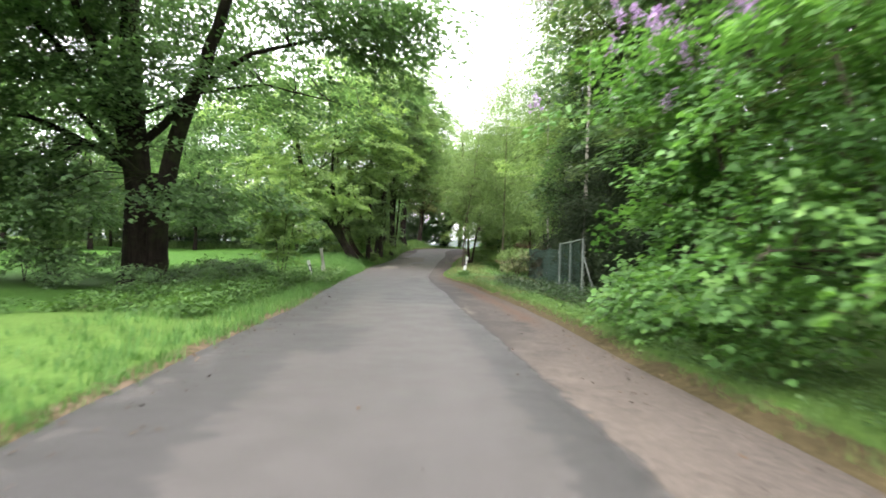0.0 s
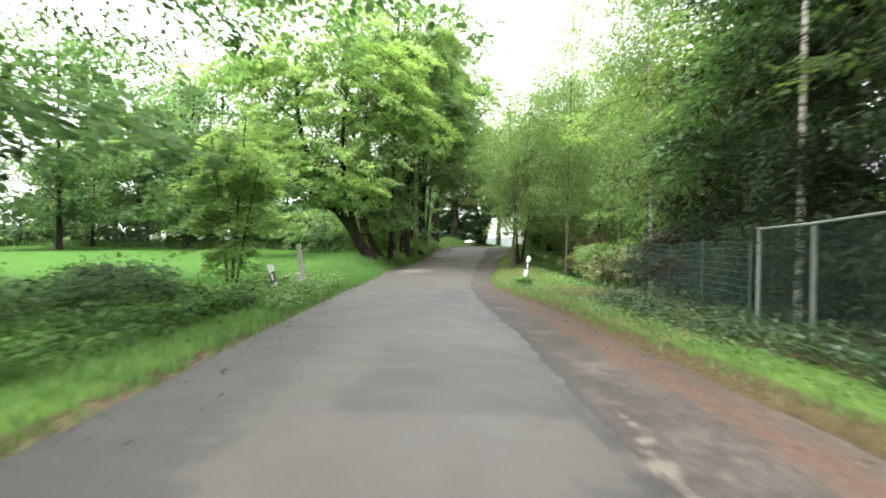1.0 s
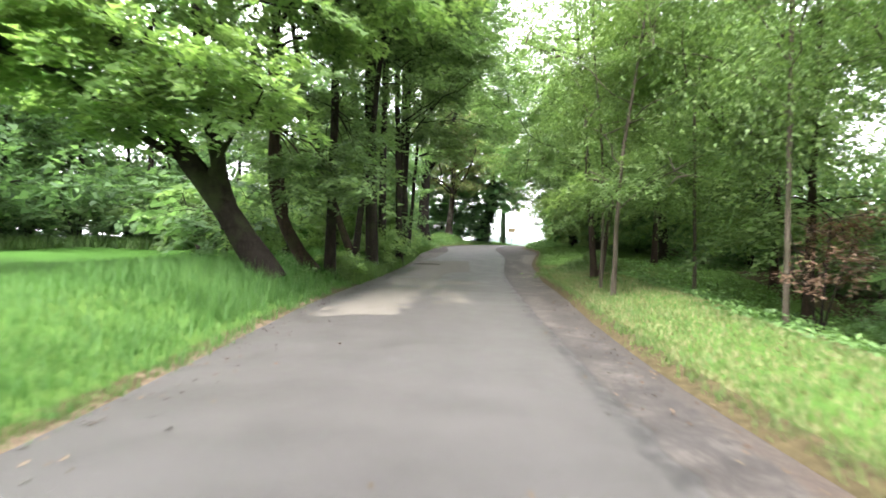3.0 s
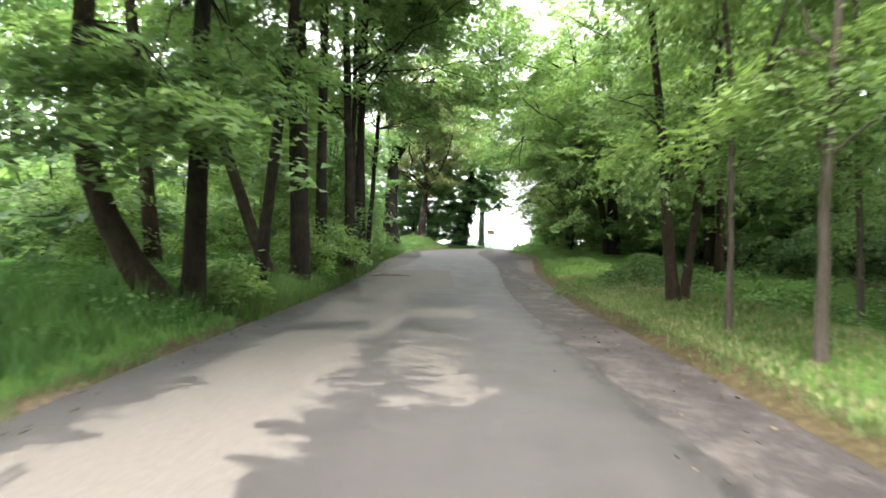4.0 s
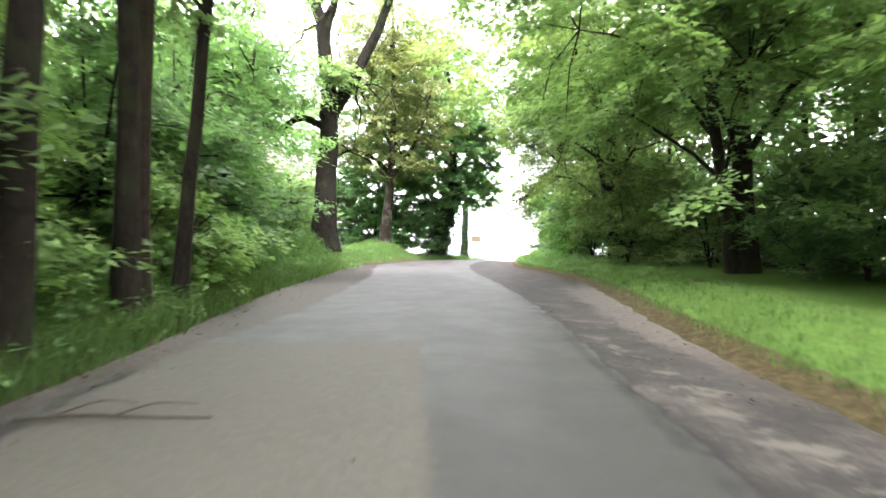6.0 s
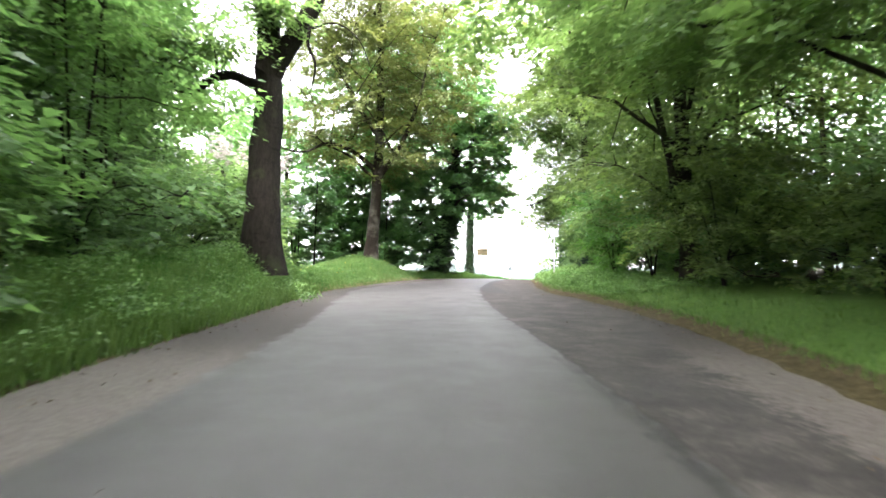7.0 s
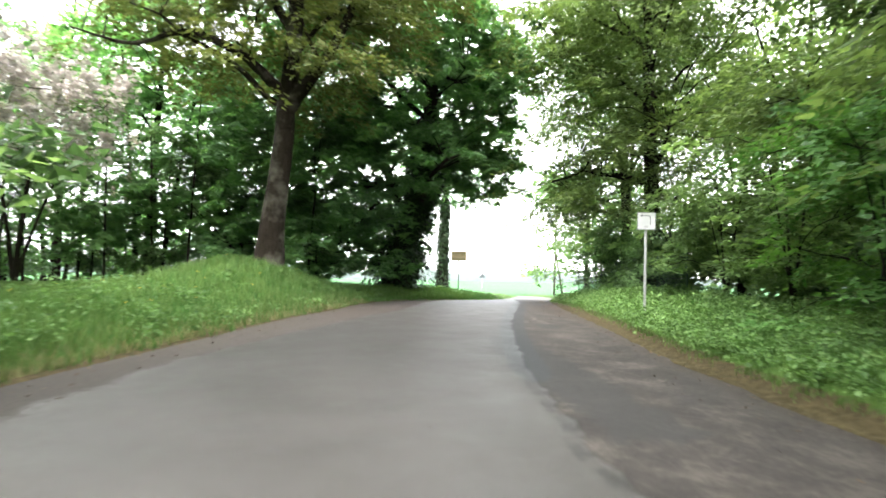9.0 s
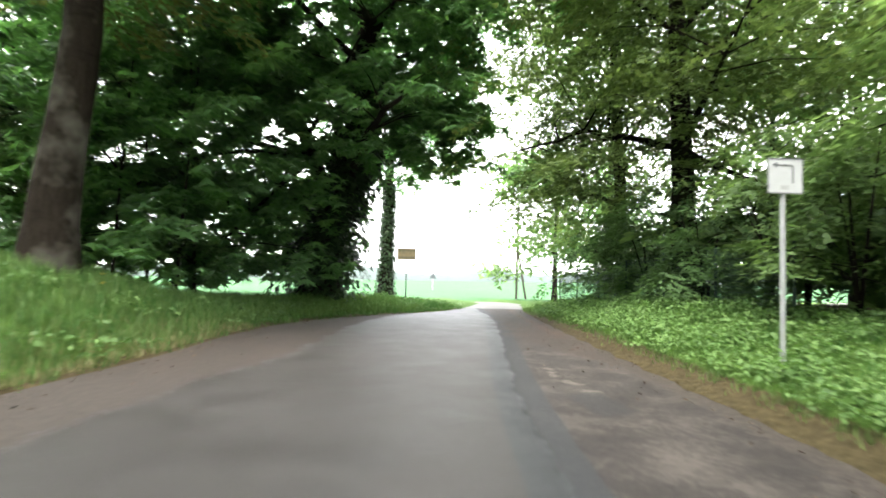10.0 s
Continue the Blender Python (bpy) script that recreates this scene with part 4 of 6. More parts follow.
herbs("oak_weeds", scatter(rng, 220, 72, 83, -1, 0.15, 1.3), rng.uniform(0.2, 0.55, 220), 30, 0.085, HERB, "tall weeds round the foot of the oak", 32, 0.6)
ring = np.array([(-5.35 + (0.6 + 0.35 * (k % 3)) * math.cos(k * 2.4), 80.6 + (0.6 + 0.35 * (k % 3)) * math.sin(k * 2.4)) for k in range(34)])
herbs("oak_foot_weeds", np.column_stack([ring, ground_height(ring[:, 0], ring[:, 1])]), rng.uniform(0.25, 0.6, 34), 30, 0.1, HERB, "weeds grown up close against the oak", 33, 0.6, 0.12)
herbs("ground_cover", scatter(rng, 1700, 80, 108, 1, 0.25, 3.6), rng.uniform(0.08, 0.32, 1700), 26, 0.07, HERB, "lush low herbs covering the verge by the sign", 23, 0.7, 0.16, 0.8)
herbs("weed_edge", scatter(rng, 450, 2, 34, 1, 0.3, 1.7), rng.uniform(0.05, 0.2, 450), 24, 0.06, HERB, "small weeds at the foot of the hedge and fence", 24, 0.3)
herbs("dark_ivy", scatter(rng, 420, 13, 26, 1, 0.9, 2.0), rng.uniform(0.1, 0.5, 420), 26, 0.075, LEAF_IVY, "dark ivy and weeds along the foot of the fence", 31, 0.5)
herbs("weed_fringe", scatter(rng, 260, 22, 30, -1, 0.35, 2.4), rng.uniform(0.12, 0.45, 260), 26, 0.11, HERB, "green weeds round the old posts", 26, 0.6)
knot = np.array([(1.18 + 0.28 * math.cos(k * 2.4) * (k / 30), 32.0 + 0.3 * math.sin(k * 2.4) * (k / 30)) for k in range(30)])
herbs("wood_floor_weeds", scatter(rng, 700, 30, 62, 1, 2.6, 7.0), rng.uniform(0.06, 0.25, 700), 20, 0.13, HERB, "low weeds on the floor of the wood", 28, 0.55, 0.3)
herbs("weed_tuft", np.column_stack([knot, ground_height(knot[:, 0], knot[:, 1])]), np.full(30, 0.32), 26, 0.11, HERB, "weeds grown up round the guide post", 27, 0.5, 0.08)
herbs("weed_knoll", scatter(rng, 260, 88, 113, -1, 0.2, 4.2), rng.uniform(0.08, 0.3, 260), 24, 0.09, HERB, "small leafy weeds on the grassy hump", 25, 0.5)


feet = scatter(rng, 44, 84, 97, -1, 1.0, 4.5)
petals = np.repeat(feet, 9, 0) + np.concatenate([rng.normal(0, 0.012, (44 * 9, 2)), rng.uniform(0.2, 0.23, (44 * 9, 1))], 1)
tagged(new("dandelions", leaves("dandelions", petals, np.full(len(petals), 0.024), rng, PETAL_YELLOW, rng.normal(0.5, 0.2, len(petals)), 0.6, 0.0)), "small yellow dandelions in the grass", "flowers", kind="stuff")


def edge_litter(n, seed):
    """Dead leaves and crumbs blown along both edges of the lane and past the seam."""
    r = np.random.RandomState(seed)
    y = r.uniform(0, 110, n)
    left, right, seam = (smooth_table(k, y) for k in (ROAD_L, ROAD_R, SEAM))
    x = np.where(r.rand(n) < 0.4, left + np.abs(r.normal(0, 0.45, n)), np.where(r.rand(n) < 0.97, right - np.abs(r.normal(0, 0.55, n)), r.uniform(left, right)))
    p = np.stack([x, y, road_height(x, y) + 0.012], 1)
    me = leaves("edge_litter", p, 0.045 * r.uniform(0.4, 1.4, n), r, LEAF_LITTER, r.normal(0.5, 0.25, n), 0.7, 0.0, lie=np.tile([[0, 0, 1.0]], (n, 1)), ahead=r.rand(n) * 6.283)
    tagged(new("edge_litter", me), "dead leaves and crumbs along the edges of the lane", "leaf litter", kind="stuff")


edge_litter(3600, 41)


# ---- signs, posts and fences ----
def guide_post(x, y, lean_x, lean_y, turn, label, deep=0.0):
    """White plastic roadside post with a slanted black band and a reflector."""
    root = base_empty("guide_post", x, y, gz(x, y) - 0.02, label, "roadside post", "guide posts along the lane")
    root.matrix_basis = pose(x, y, gz(x, y) + 0.06 - deep, lean_x, lean_y, turn)

    def shell(z0, z1, slope0, slope1, w=1.0):
        bm = bmesh.new()
        ring = [(-0.06, -0.05), (0.06, -0.05), (0.068, -0.02), (0.035, 0.06), (-0.035, 0.06), (-0.068, -0.02)]
        lo = [bm.verts.new((a * w, b * w, z0 + slope0 * a)) for a, b in ring]
        hi = [bm.verts.new((a * w, b * w, z1 + slope1 * a)) for a, b in ring]
        for i in range(6):
            bm.faces.new((lo[i], lo[(i + 1) % 6], hi[(i + 1) % 6], hi[i]))
        bm.faces.new(hi)
        bm.faces.new(lo[::-1])
        return bm
    part("lower_shaft", shell(0.0, 0.55, 0, 0.35), POST_WHITE, root)
    part("black_band", shell(0.55, 0.82, 0.35, 0.35, 1.01), POST_BLACK, root, "slanted black band")
    part("cap", shell(0.82, 1.02, 0.35, -0.25), POST_WHITE, root)
    bm = bmesh.new()
    box(bm, (0.04, 0.008, 0.18), (0.0, -0.054, 0.685), 0.002)
    part("reflector", bm, REFLECTOR, root, "clear upright reflector")
    return root


guide_post(1.18, 32.1, -4, 13, 8, "white guide post with a black band leaning in the weeds")
guide_post(-5.22, 24.75, -4, -18, -8, "weathered white guide post leaning beside a sapling", 0.26)


def stake(x, y, h, lean_y, label):
    root = base_empty("concrete_stake", x, y, gz(x, y) - 0.05, label, "stake", "old stakes beside the lane")
    root.matrix_basis = pose(x, y, gz(x, y) - 0.05, 3, lean_y, 12)
    bm = bmesh.new()
    box(bm, (0.13, 0.13, h), (0, 0, h / 2), 0.015)
    for v in bm.verts:
        v.co.x += 0.008 * math.sin(v.co.z * 21)
    part("shaft", bm, CONCRETE, root)
    bm = bmesh.new()
    rod(bm, (-0.075, 0, h * 0.75), (0.075, 0, h * 0.75), 0.012)
    part("bolt", bm, STEEL, root, "rusty bolt")


stake(-5.15, 26.6, 1.35, -9, "tall grey concrete stake leaning in the grass")
stake(-5.0, 25.9, 0.6, -14, "short grey concrete stub among weeds")


def direction_sign(x, y):
    """Square white cycle-route sign with a bent arrow, on a steel tube."""
    z0 = 1.34
    root = base_empty("route_sign", x, y, z0, "square white route sign with an arrow on a steel tube", "sign")
    root.matrix_basis = pose(x, y, z0, 0, 0.5, -8)
    bm = bmesh.new()
    rod(bm, (0, 0, min(0.0, gz(x, y) - z0 - 0.1)), (0, 0, 2.33), 0.03, sides=16)
    part("tube", bm, STEEL, root)
    bm = bmesh.new()
    rod(bm, (0, 0, 2.33), (0, 0, 2.345), 0.033, 0.02, 16)
    part("cap", bm, SIGN_DARK, root, "black plastic cap")
    zc = 2.14
    bm = bmesh.new()
    box(bm, (0.41, 0.012, 0.4), (0, -0.042, zc), 0.004)
    board = part("board", bm, SIGN_WHITE, root, "white square board")
    for dx, dz, w, h, nm in ((0, 0.192, 0.41, 0.012, "rim"), (0, -0.192, 0.41, 0.012, "rim"), (-0.199, 0, 0.012, 0.372, "rim"), (0.199, 0, 0.012, 0.372, "rim")):
        bm = bmesh.new()
        box(bm, (w, 0.006, h), (dx, -0.051, zc + dz), 0.001)
        part(nm, bm, SIGN_GREY, board)
    bm = bmesh.new()
    steps = 8
    path = [(0.085, -0.075), (0.085, 0.06)] + [(0.055 + 0.03 * math.cos(a), 0.09 - 0.03 + 0.03 * math.sin(a) + 0.03) for a in np.linspace(0.2, 1.4, steps)] + [(-0.1, 0.12)]
    for (a, b), (c, d) in zip(path, path[1:]):
        mid, ln, an = ((a + c) / 2, (b + d) / 2), math.hypot(c - a, d - b), math.atan2(d - b, c - a)
        box(bm, (ln + 0.01, 0.004, 0.016), (mid[0], -0.051, zc + mid[1]), 0, Matrix.Rotation(-an, 4, 'Y'))
    tri = [bm.verts.new((px, -0.0535, zc + pz)) for px, pz in ((-0.155, 0.12), (-0.095, 0.155), (-0.095, 0.085))]
    bm.faces.new(tri[::-1])
    part("arrow", bm, SIGN_GREY, board, "dark arrow turning to the side")
    bm = bmesh.new()
    box(bm, (0.09, 0.003, 0.05), (-0.01, -0.05, zc - 0.13), 0.001)
    part("faded_mark", bm, SIGN_FADED, board, "faded pale mark")
    for dz in (0.12, -0.12):
        bm = bmesh.new()
        box(bm, (0.09, 0.07, 0.03), (0, -0.005, zc + dz), 0.004)
        part("clamp", bm, STEEL, root)


direction_sign(5.25, 92.55)


def town_sign(x, y):
    z0 = gz(x, y) - 0.1
    root = base_empty("town_sign", x, y, z0, "rusty brown back of a wide sign on a thin pole", "sign")
    root.matrix_basis = pose(x, y, z0, 0, 0, -6)
    bm = bmesh.new()
    rod(bm, (0, 0, 0), (0, 0, 2.95), 0.038, sides=12)
    part("pole", bm, SIGN_DARK, root)
    bm = bmesh.new()
    box(bm, (1.08, 0.03, 0.68), (0, -0.06, 2.72), 0.012)
    board = part("board", bm, SIGN_BROWN, root, "weathered brown sheet-metal back")
    for dz in (0.2, -0.2):
        bm = bmesh.new()
        box(bm, (1.0, 0.03, 0.04), (0, -0.09, 2.72 + dz), 0.006)
        part("rail", bm, POLE_WOOD, board)


town_sign(5.05, 121.5)


def triangle_sign(x, y):
    z0 = gz(x, y)
    root = base_empty("warning_sign", x, y, z0, "grey back of a triangular road sign in the field", "sign")
    bm = bmesh.new()
    rod(bm, (0, 0, 0), (0, 0, 2.4), 0.04)
    part("pole", bm, STEEL, root)
    bm = bmesh.new()
    p = [(-0.5, 0, 1.45), (0.5, 0, 1.45), (0, 0, 2.35)]
    f = [bm.verts.new((a, -0.05, c)) for a, b, c in p]
    g = [bm.verts.new((a, -0.08, c)) for a, b, c in p]
    bm.faces.new(f), bm.faces.new(g[::-1])
    for i in range(3):
        bm.faces.new((f[i], f[(i + 1) % 3], g[(i + 1) % 3], g[i]))
    part("board", bm, SIGN_DARK, root)


triangle_sign(14.6, 165.0)


def strutted_pole(x, y):
    z0 = gz(x, y) - 0.2
    root = base_empty("utility_pole", x, y, z0, "dark wooden utility pole with a slanting strut", "pole")
    bm = bmesh.new()
    rod(bm, (0, 0, 0), (0.12, 0, 7.5), 0.11, 0.08)
    part("pole", bm, POLE_WOOD, root)
    bm = bmesh.new()
    rod(bm, (0.8, 0, 0), (0.1, 0, 4.0), 0.1, 0.08)
    part("strut", bm, POLE_WOOD, root)
    bm = bmesh.new()
    box(bm, (0.9, 0.08, 0.08), (0.11, 0, 7.0), 0.01)
    arm = part("crossarm", bm, POLE_WOOD, root)
    for dx in (-0.35, 0.5):
        bm = bmesh.new()
        rod(bm, (dx, 0, 7.03), (dx, 0, 7.17), 0.035, 0.025)
        part("insulator", bm, POST_WHITE, arm)


strutted_pole(14.6, 130.0)


def wire_fence(x0, y0, x1, y1, h, label):
    """Green wire fence in panels between round posts."""
    n = max(1, round(math.hypot(x1 - x0, y1 - y0) / 2.4))
    root = base_empty("wire_fence", x0, y0, gz(x0, y0), label, "fence")
    dx, dy = (x1 - x0) / n, (y1 - y0) / n
    for i in range(n + 1):
        z = gz(x0 + dx * i, y0 + dy * i) - gz(x0, y0)
        bm = bmesh.new()
        rod(bm, (dx * i, dy * i, z - 0.1), (dx * i, dy * i, z + h + 0.05), 0.025)
        part("post", bm, WIRE_GREEN, root)
        if i == n:
            break
        z1 = gz(x0 + dx * (i + 1), y0 + dy * (i + 1)) - gz(x0, y0)
        vs, fs, start = [], [], 0
        for k in range(1, 40):
            u = k / 40
            p = np.array([dx * (i + u), dy * (i + u), z + (z1 - z) * u])
            v, f = tube([p + [0, 0, 0.04], p + [0, 0, h]], [0.004, 0.004], 3, 0, 0, start)
            vs.append(v), fs.append(f)
            start += len(v)
        for k in range(12):
            a = np.array([dx * i, dy * i, z + 0.05 + k * (h - 0.05) / 11])
            v, f = tube([a, a + [dx, dy, z1 - z]], [0.005, 0.005], 3, 0, 0, start)
            vs.append(v), fs.append(f)
            start += len(v)
        child(new("mesh_panel", mesh_from("mesh_panel", np.concatenate(vs), np.concatenate(fs), 4, WIRE_GREEN)), root)


wire_fence(4.15, 21.0, 4.5, 30.6, 1.5, "green wire fence in front of a dark hedge")
wire_fence(7.6, 95.0, 9.6, 109.4, 1.2, "low green wire fence under overhanging trees")


def gate(x, y):
    """A steel frame gate of two leaves beside the lane."""
    z0 = gz(x, y)
    root = base_empty("steel_gate", x, y, z0, "grey steel tube gate frame with wire infill", "gate")
    for i, (yy, h) in enumerate(((0.0, 1.75), (-1.55, 1.78), (-3.1, 1.85))):
        bm = bmesh.new()
        rod(bm, (0.03 * i, yy, -0.1), (0.03 * i, yy, h), 0.035)
        part("post", bm, GATE_GREY, root)
    bm = bmesh.new()
    rod(bm, (0.06, -3.16, 1.35), (0.35, -3.8, -0.05), 0.02)
    part("brace", bm, GATE_GREY, root, "slanting steel brace")
    for a, b, ha, hb in ((0.0, -1.55, 1.72, 1.75), (-1.55, -3.1, 1.75, 1.82)):
        for za, zb in ((0.15, 0.15), (ha, hb)):
            bm = bmesh.new()
            rod(bm, (0.0, a, za), (0.0, b, zb), 0.022)
            leaf_frame = part("gate_rail", bm, GATE_GREY, root)
        v, f = tube([(0, 0, 0.16), (0, 0, ha)], [0.003, 0.003], 3)
        wire = mesh_from("wire", v, f, 4, WIRE_GREEN)
        for k in range(1, 26):
            ob = child(new("wire", wire), leaf_frame)
            ob.location = (0, a + (b - a) * k / 26, 0)


gate(4.1, 20.6)


def fallen_stick(x, y):
    z0 = float(road_height(x, y))
    root = base_empty("fallen_stick", x, y, z0, "thin dark forked stick lying on the lane", "stick")
    r = np.random.RandomState(3)
    for name, pts, rad in (("stem", [(-0.7, -0.05, 0.03), (-0.3, 0.02, 0.035), (0.1, -0.02, 0.03), (0.55, 0.0, 0.02)], 0.018), ("side_twig", [(-0.1, 0.0, 0.03), (0.1, 0.25, 0.06), (0.35, 0.35, 0.03)], 0.01),
                           ("side_twig", [(-0.5, 0.0, 0.03), (-0.25, 0.3, 0.07), (-0.1, 0.38, 0.03)], 0.01)):
        v, f = tube(curve_points(pts, 9), np.linspace(rad, rad * 0.4, 9), 6)
        child(new(name, mesh_from(name, v, f, 4, STICK_BARK, True)), root)


fallen_stick(-3.75, 60.3)


def pale_rock(x, y, s):
    bm = bmesh.new()
    bmesh.ops.create_icosphere(bm, subdivisions=2, radius=s)
    for v in bm.verts:
        v.co *= 1 + 0.25 * noise.noise(v.co * 9)
        v.co.z *= 0.65
    me = bpy.data.meshes.new("stone")
    bm.to_mesh(me)
    bm.free()
    me.materials.append(STONE)
    ob = tagged(new("stone", me), "pale rounded stone lying in cut grass", "stone")
    ob.location = (x, y, gz(x, y) + s * 0.3)


pale_rock(1.16, 32.9, 0.085)


def clipping_heap(x, y):
    """A heap of grass cuttings, thrown down in lumps."""
    r = np.random.RandomState(9)
    n = 15000
    lumps = [(0.0, 0.0, 1.0, 0.75), (0.7, 0.4, 0.75, 0.5), (-0.75, -0.2, 0.7, 0.42), (0.1, -0.7, 0.7, 0.35), (-0.2, 0.9, 0.8, 0.4)]

    def top(px, py):
        return np.max([k[3] * np.exp(-1.6 * ((px - k[0]) ** 2 + (py - k[1]) ** 2) / k[2] ** 2) for k in lumps], axis=0)
    px, py = r.normal(0, 0.85, n), r.normal(0, 0.9, n)
    p = np.stack([px, py, top(px, py) + 0.07 * r.rand(n)], 1)
    root = base_empty("grass_heap", x, y, gz(x, y), "uneven heap of mown grass cuttings on the verge", "heap")
    p[:, 2] += ground_height(px + x, py + y) - gz(x, y)
    me = leaves("cut_grass", p, 0.2 * r.uniform(0.5, 1.4, n), r, GRASS, r.normal(0.5, 0.22, n), 0.12, 0.3)
    child(new("cut_grass", me), root, kind="stuff")
    q = r.normal(0, 1, (3500, 2)) * np.array([[1.0, 1.3]]) + np.array([[-0.6, -1.0]])
    q = q[q[:, 0] > -1.7]
    q = np.column_stack([q, ground_height(q[:, 0] + x, q[:, 1] + y) - gz(x, y) + top(q[:, 0], q[:, 1]) * 0.9 + 0.05])
    me = leaves("straw", q, 0.13 * r.uniform(0.5, 1.4, len(q)), r, GRASS_DRY, r.normal(0.6, 0.2, len(q)), 0.1, 0.1)
    child(new("straw", me), root, "pale dry straw at its foot", kind="stuff")
    gx, gy = np.meshgrid(np.linspace(-2, 2, 33), np.linspace(-2, 2, 33))
    v = np.stack([gx, gy, top(gx, gy) - 0.06 + ground_height(gx + x, gy + y) - gz(x, y)], -1).reshape(-1, 3)
    i, j = np.meshgrid(np.arange(32), np.arange(32), indexing="ij")
    f = np.stack([i * 33 + j, i * 33 + j + 1, (i + 1) * 33 + j + 1, (i + 1) * 33 + j], -1).reshape(-1, 4)
    child(new("core", mesh_from("core", v, f, 4, GROUND_MAT, True)), root)


clipping_heap(3.4, 56.2)


# ---- trees and bushes, from the start of the lane to its end ----
def stem(h, r0, r1, dx=0.0, dy=0.0, sway=0.0, fx=0.0, fy=0.0):
    """One stem of height h that ends dx, dy from its foot at fx, fy."""
    return ([(fx, fy, 0), (fx + dx * 0.25 + sway, fy + dy * 0.25, h * 0.3), (fx + dx * 0.6 - sway * 0.5, fy + dy * 0.6, h * 0.65), (fx + dx, fy + dy, h)], r0, r1)


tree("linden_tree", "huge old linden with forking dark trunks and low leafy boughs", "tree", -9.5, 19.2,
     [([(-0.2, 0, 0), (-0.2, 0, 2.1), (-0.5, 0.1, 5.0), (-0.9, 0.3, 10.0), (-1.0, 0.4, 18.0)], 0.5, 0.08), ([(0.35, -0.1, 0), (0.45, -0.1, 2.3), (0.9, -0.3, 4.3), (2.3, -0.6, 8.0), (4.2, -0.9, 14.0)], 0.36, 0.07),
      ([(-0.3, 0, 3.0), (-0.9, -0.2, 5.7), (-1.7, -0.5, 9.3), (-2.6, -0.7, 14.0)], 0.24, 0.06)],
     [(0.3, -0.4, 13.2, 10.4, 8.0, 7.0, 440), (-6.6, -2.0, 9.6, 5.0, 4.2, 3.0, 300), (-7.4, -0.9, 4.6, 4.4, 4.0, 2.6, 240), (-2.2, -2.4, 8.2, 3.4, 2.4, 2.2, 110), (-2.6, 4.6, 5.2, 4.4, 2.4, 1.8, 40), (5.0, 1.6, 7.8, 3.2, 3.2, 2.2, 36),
      # egg (-0.5, -8.0, 10.5) is an unseen bough, added only to shade the lawn
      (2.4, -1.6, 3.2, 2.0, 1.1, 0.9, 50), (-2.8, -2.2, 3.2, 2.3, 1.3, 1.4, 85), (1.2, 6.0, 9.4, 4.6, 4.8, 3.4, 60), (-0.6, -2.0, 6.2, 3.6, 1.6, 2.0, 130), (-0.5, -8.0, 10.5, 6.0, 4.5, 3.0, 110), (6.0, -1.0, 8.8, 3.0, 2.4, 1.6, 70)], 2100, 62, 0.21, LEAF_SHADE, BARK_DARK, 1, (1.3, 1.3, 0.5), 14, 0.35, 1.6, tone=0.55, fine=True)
tree("maple_sapling", "young bright green maple sapling with several thin stems", "tree", -6.9, 25.9,
     [stem(4.6, 0.04, 0.01, 0.3), stem(4.0, 0.03, 0.01, -0.6, 0.2, 0, -0.1), stem(3.6, 0.025, 0.01, 0.7, -0.2, 0, 0.1)],
     [(0, 0, 2.9, 1.5, 1.5, 1.9), (-0.2, 0.2, 1.1, 1.35, 1.2, 0.8)], 190, 62, 0.14, LEAF_FRESH, BARK_BROWN, 2, (0.45, 0.45, 0.22), 4, 0.3, 0.3, twig_r=0.008)
for k, (bx, by, bh) in enumerate(((-8.0, 17.0, 1.2), (-10.8, 16.6, 1.5), (-7.4, 21.6, 1.1), (-12.8, 18.4, 2.0), (-14.5, 16.4, 2.2), (-9.2, 23.2, 1.1), (-12.0, 22.0, 1.6), (-16.5, 20.0, 2.2), (-8.2, 19.4, 0.9))):
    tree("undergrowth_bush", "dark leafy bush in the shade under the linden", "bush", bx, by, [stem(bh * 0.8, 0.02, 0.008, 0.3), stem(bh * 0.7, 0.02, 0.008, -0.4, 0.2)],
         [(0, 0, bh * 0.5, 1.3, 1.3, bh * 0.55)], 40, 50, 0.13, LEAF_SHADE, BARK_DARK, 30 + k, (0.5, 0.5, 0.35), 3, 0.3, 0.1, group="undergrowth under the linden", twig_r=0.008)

# lilac hedge
for k, (bx, by, bh, br) in enumerate(((5.2, -0.5, 5.4, 1.9), (4.9, 2.6, 5.6, 1.8), (4.6, 5.6, 5.8, 1.8), (4.6, 8.4, 6.0, 1.75), (4.9, 10.4, 4.6, 1.35))):
    tree("lilac_bush", "tall lilac bush in purple bloom with dense leaves", "bush", bx, by,
         [stem(bh * 0.85, 0.06, 0.02, -0.4), stem(bh * 0.8, 0.05, 0.02, 0.5, 0.5), stem(bh * 0.8, 0.05, 0.02, -0.2, -0.7), stem(bh * 0.7, 0.04, 0.02, -0.9, 0.4)],
         [(-0.1, 0, bh * 0.62, br, br, bh * 0.38), (-0.35, 0, bh * 0.2, br * 0.85, br, bh * 0.24)], 165, 70, 0.125, LEAF_LILAC, BARK_GREY, 50 + k, (0.6, 0.6, 0.5), 5, 0.5, 0.05, fine=True,
         group="lilac hedge along the lane", wide=0.75, bloom=(PETAL_LILAC, 46, 0.06, 0.3, 1.3) if k < 4 else None, twig_r=0.01)

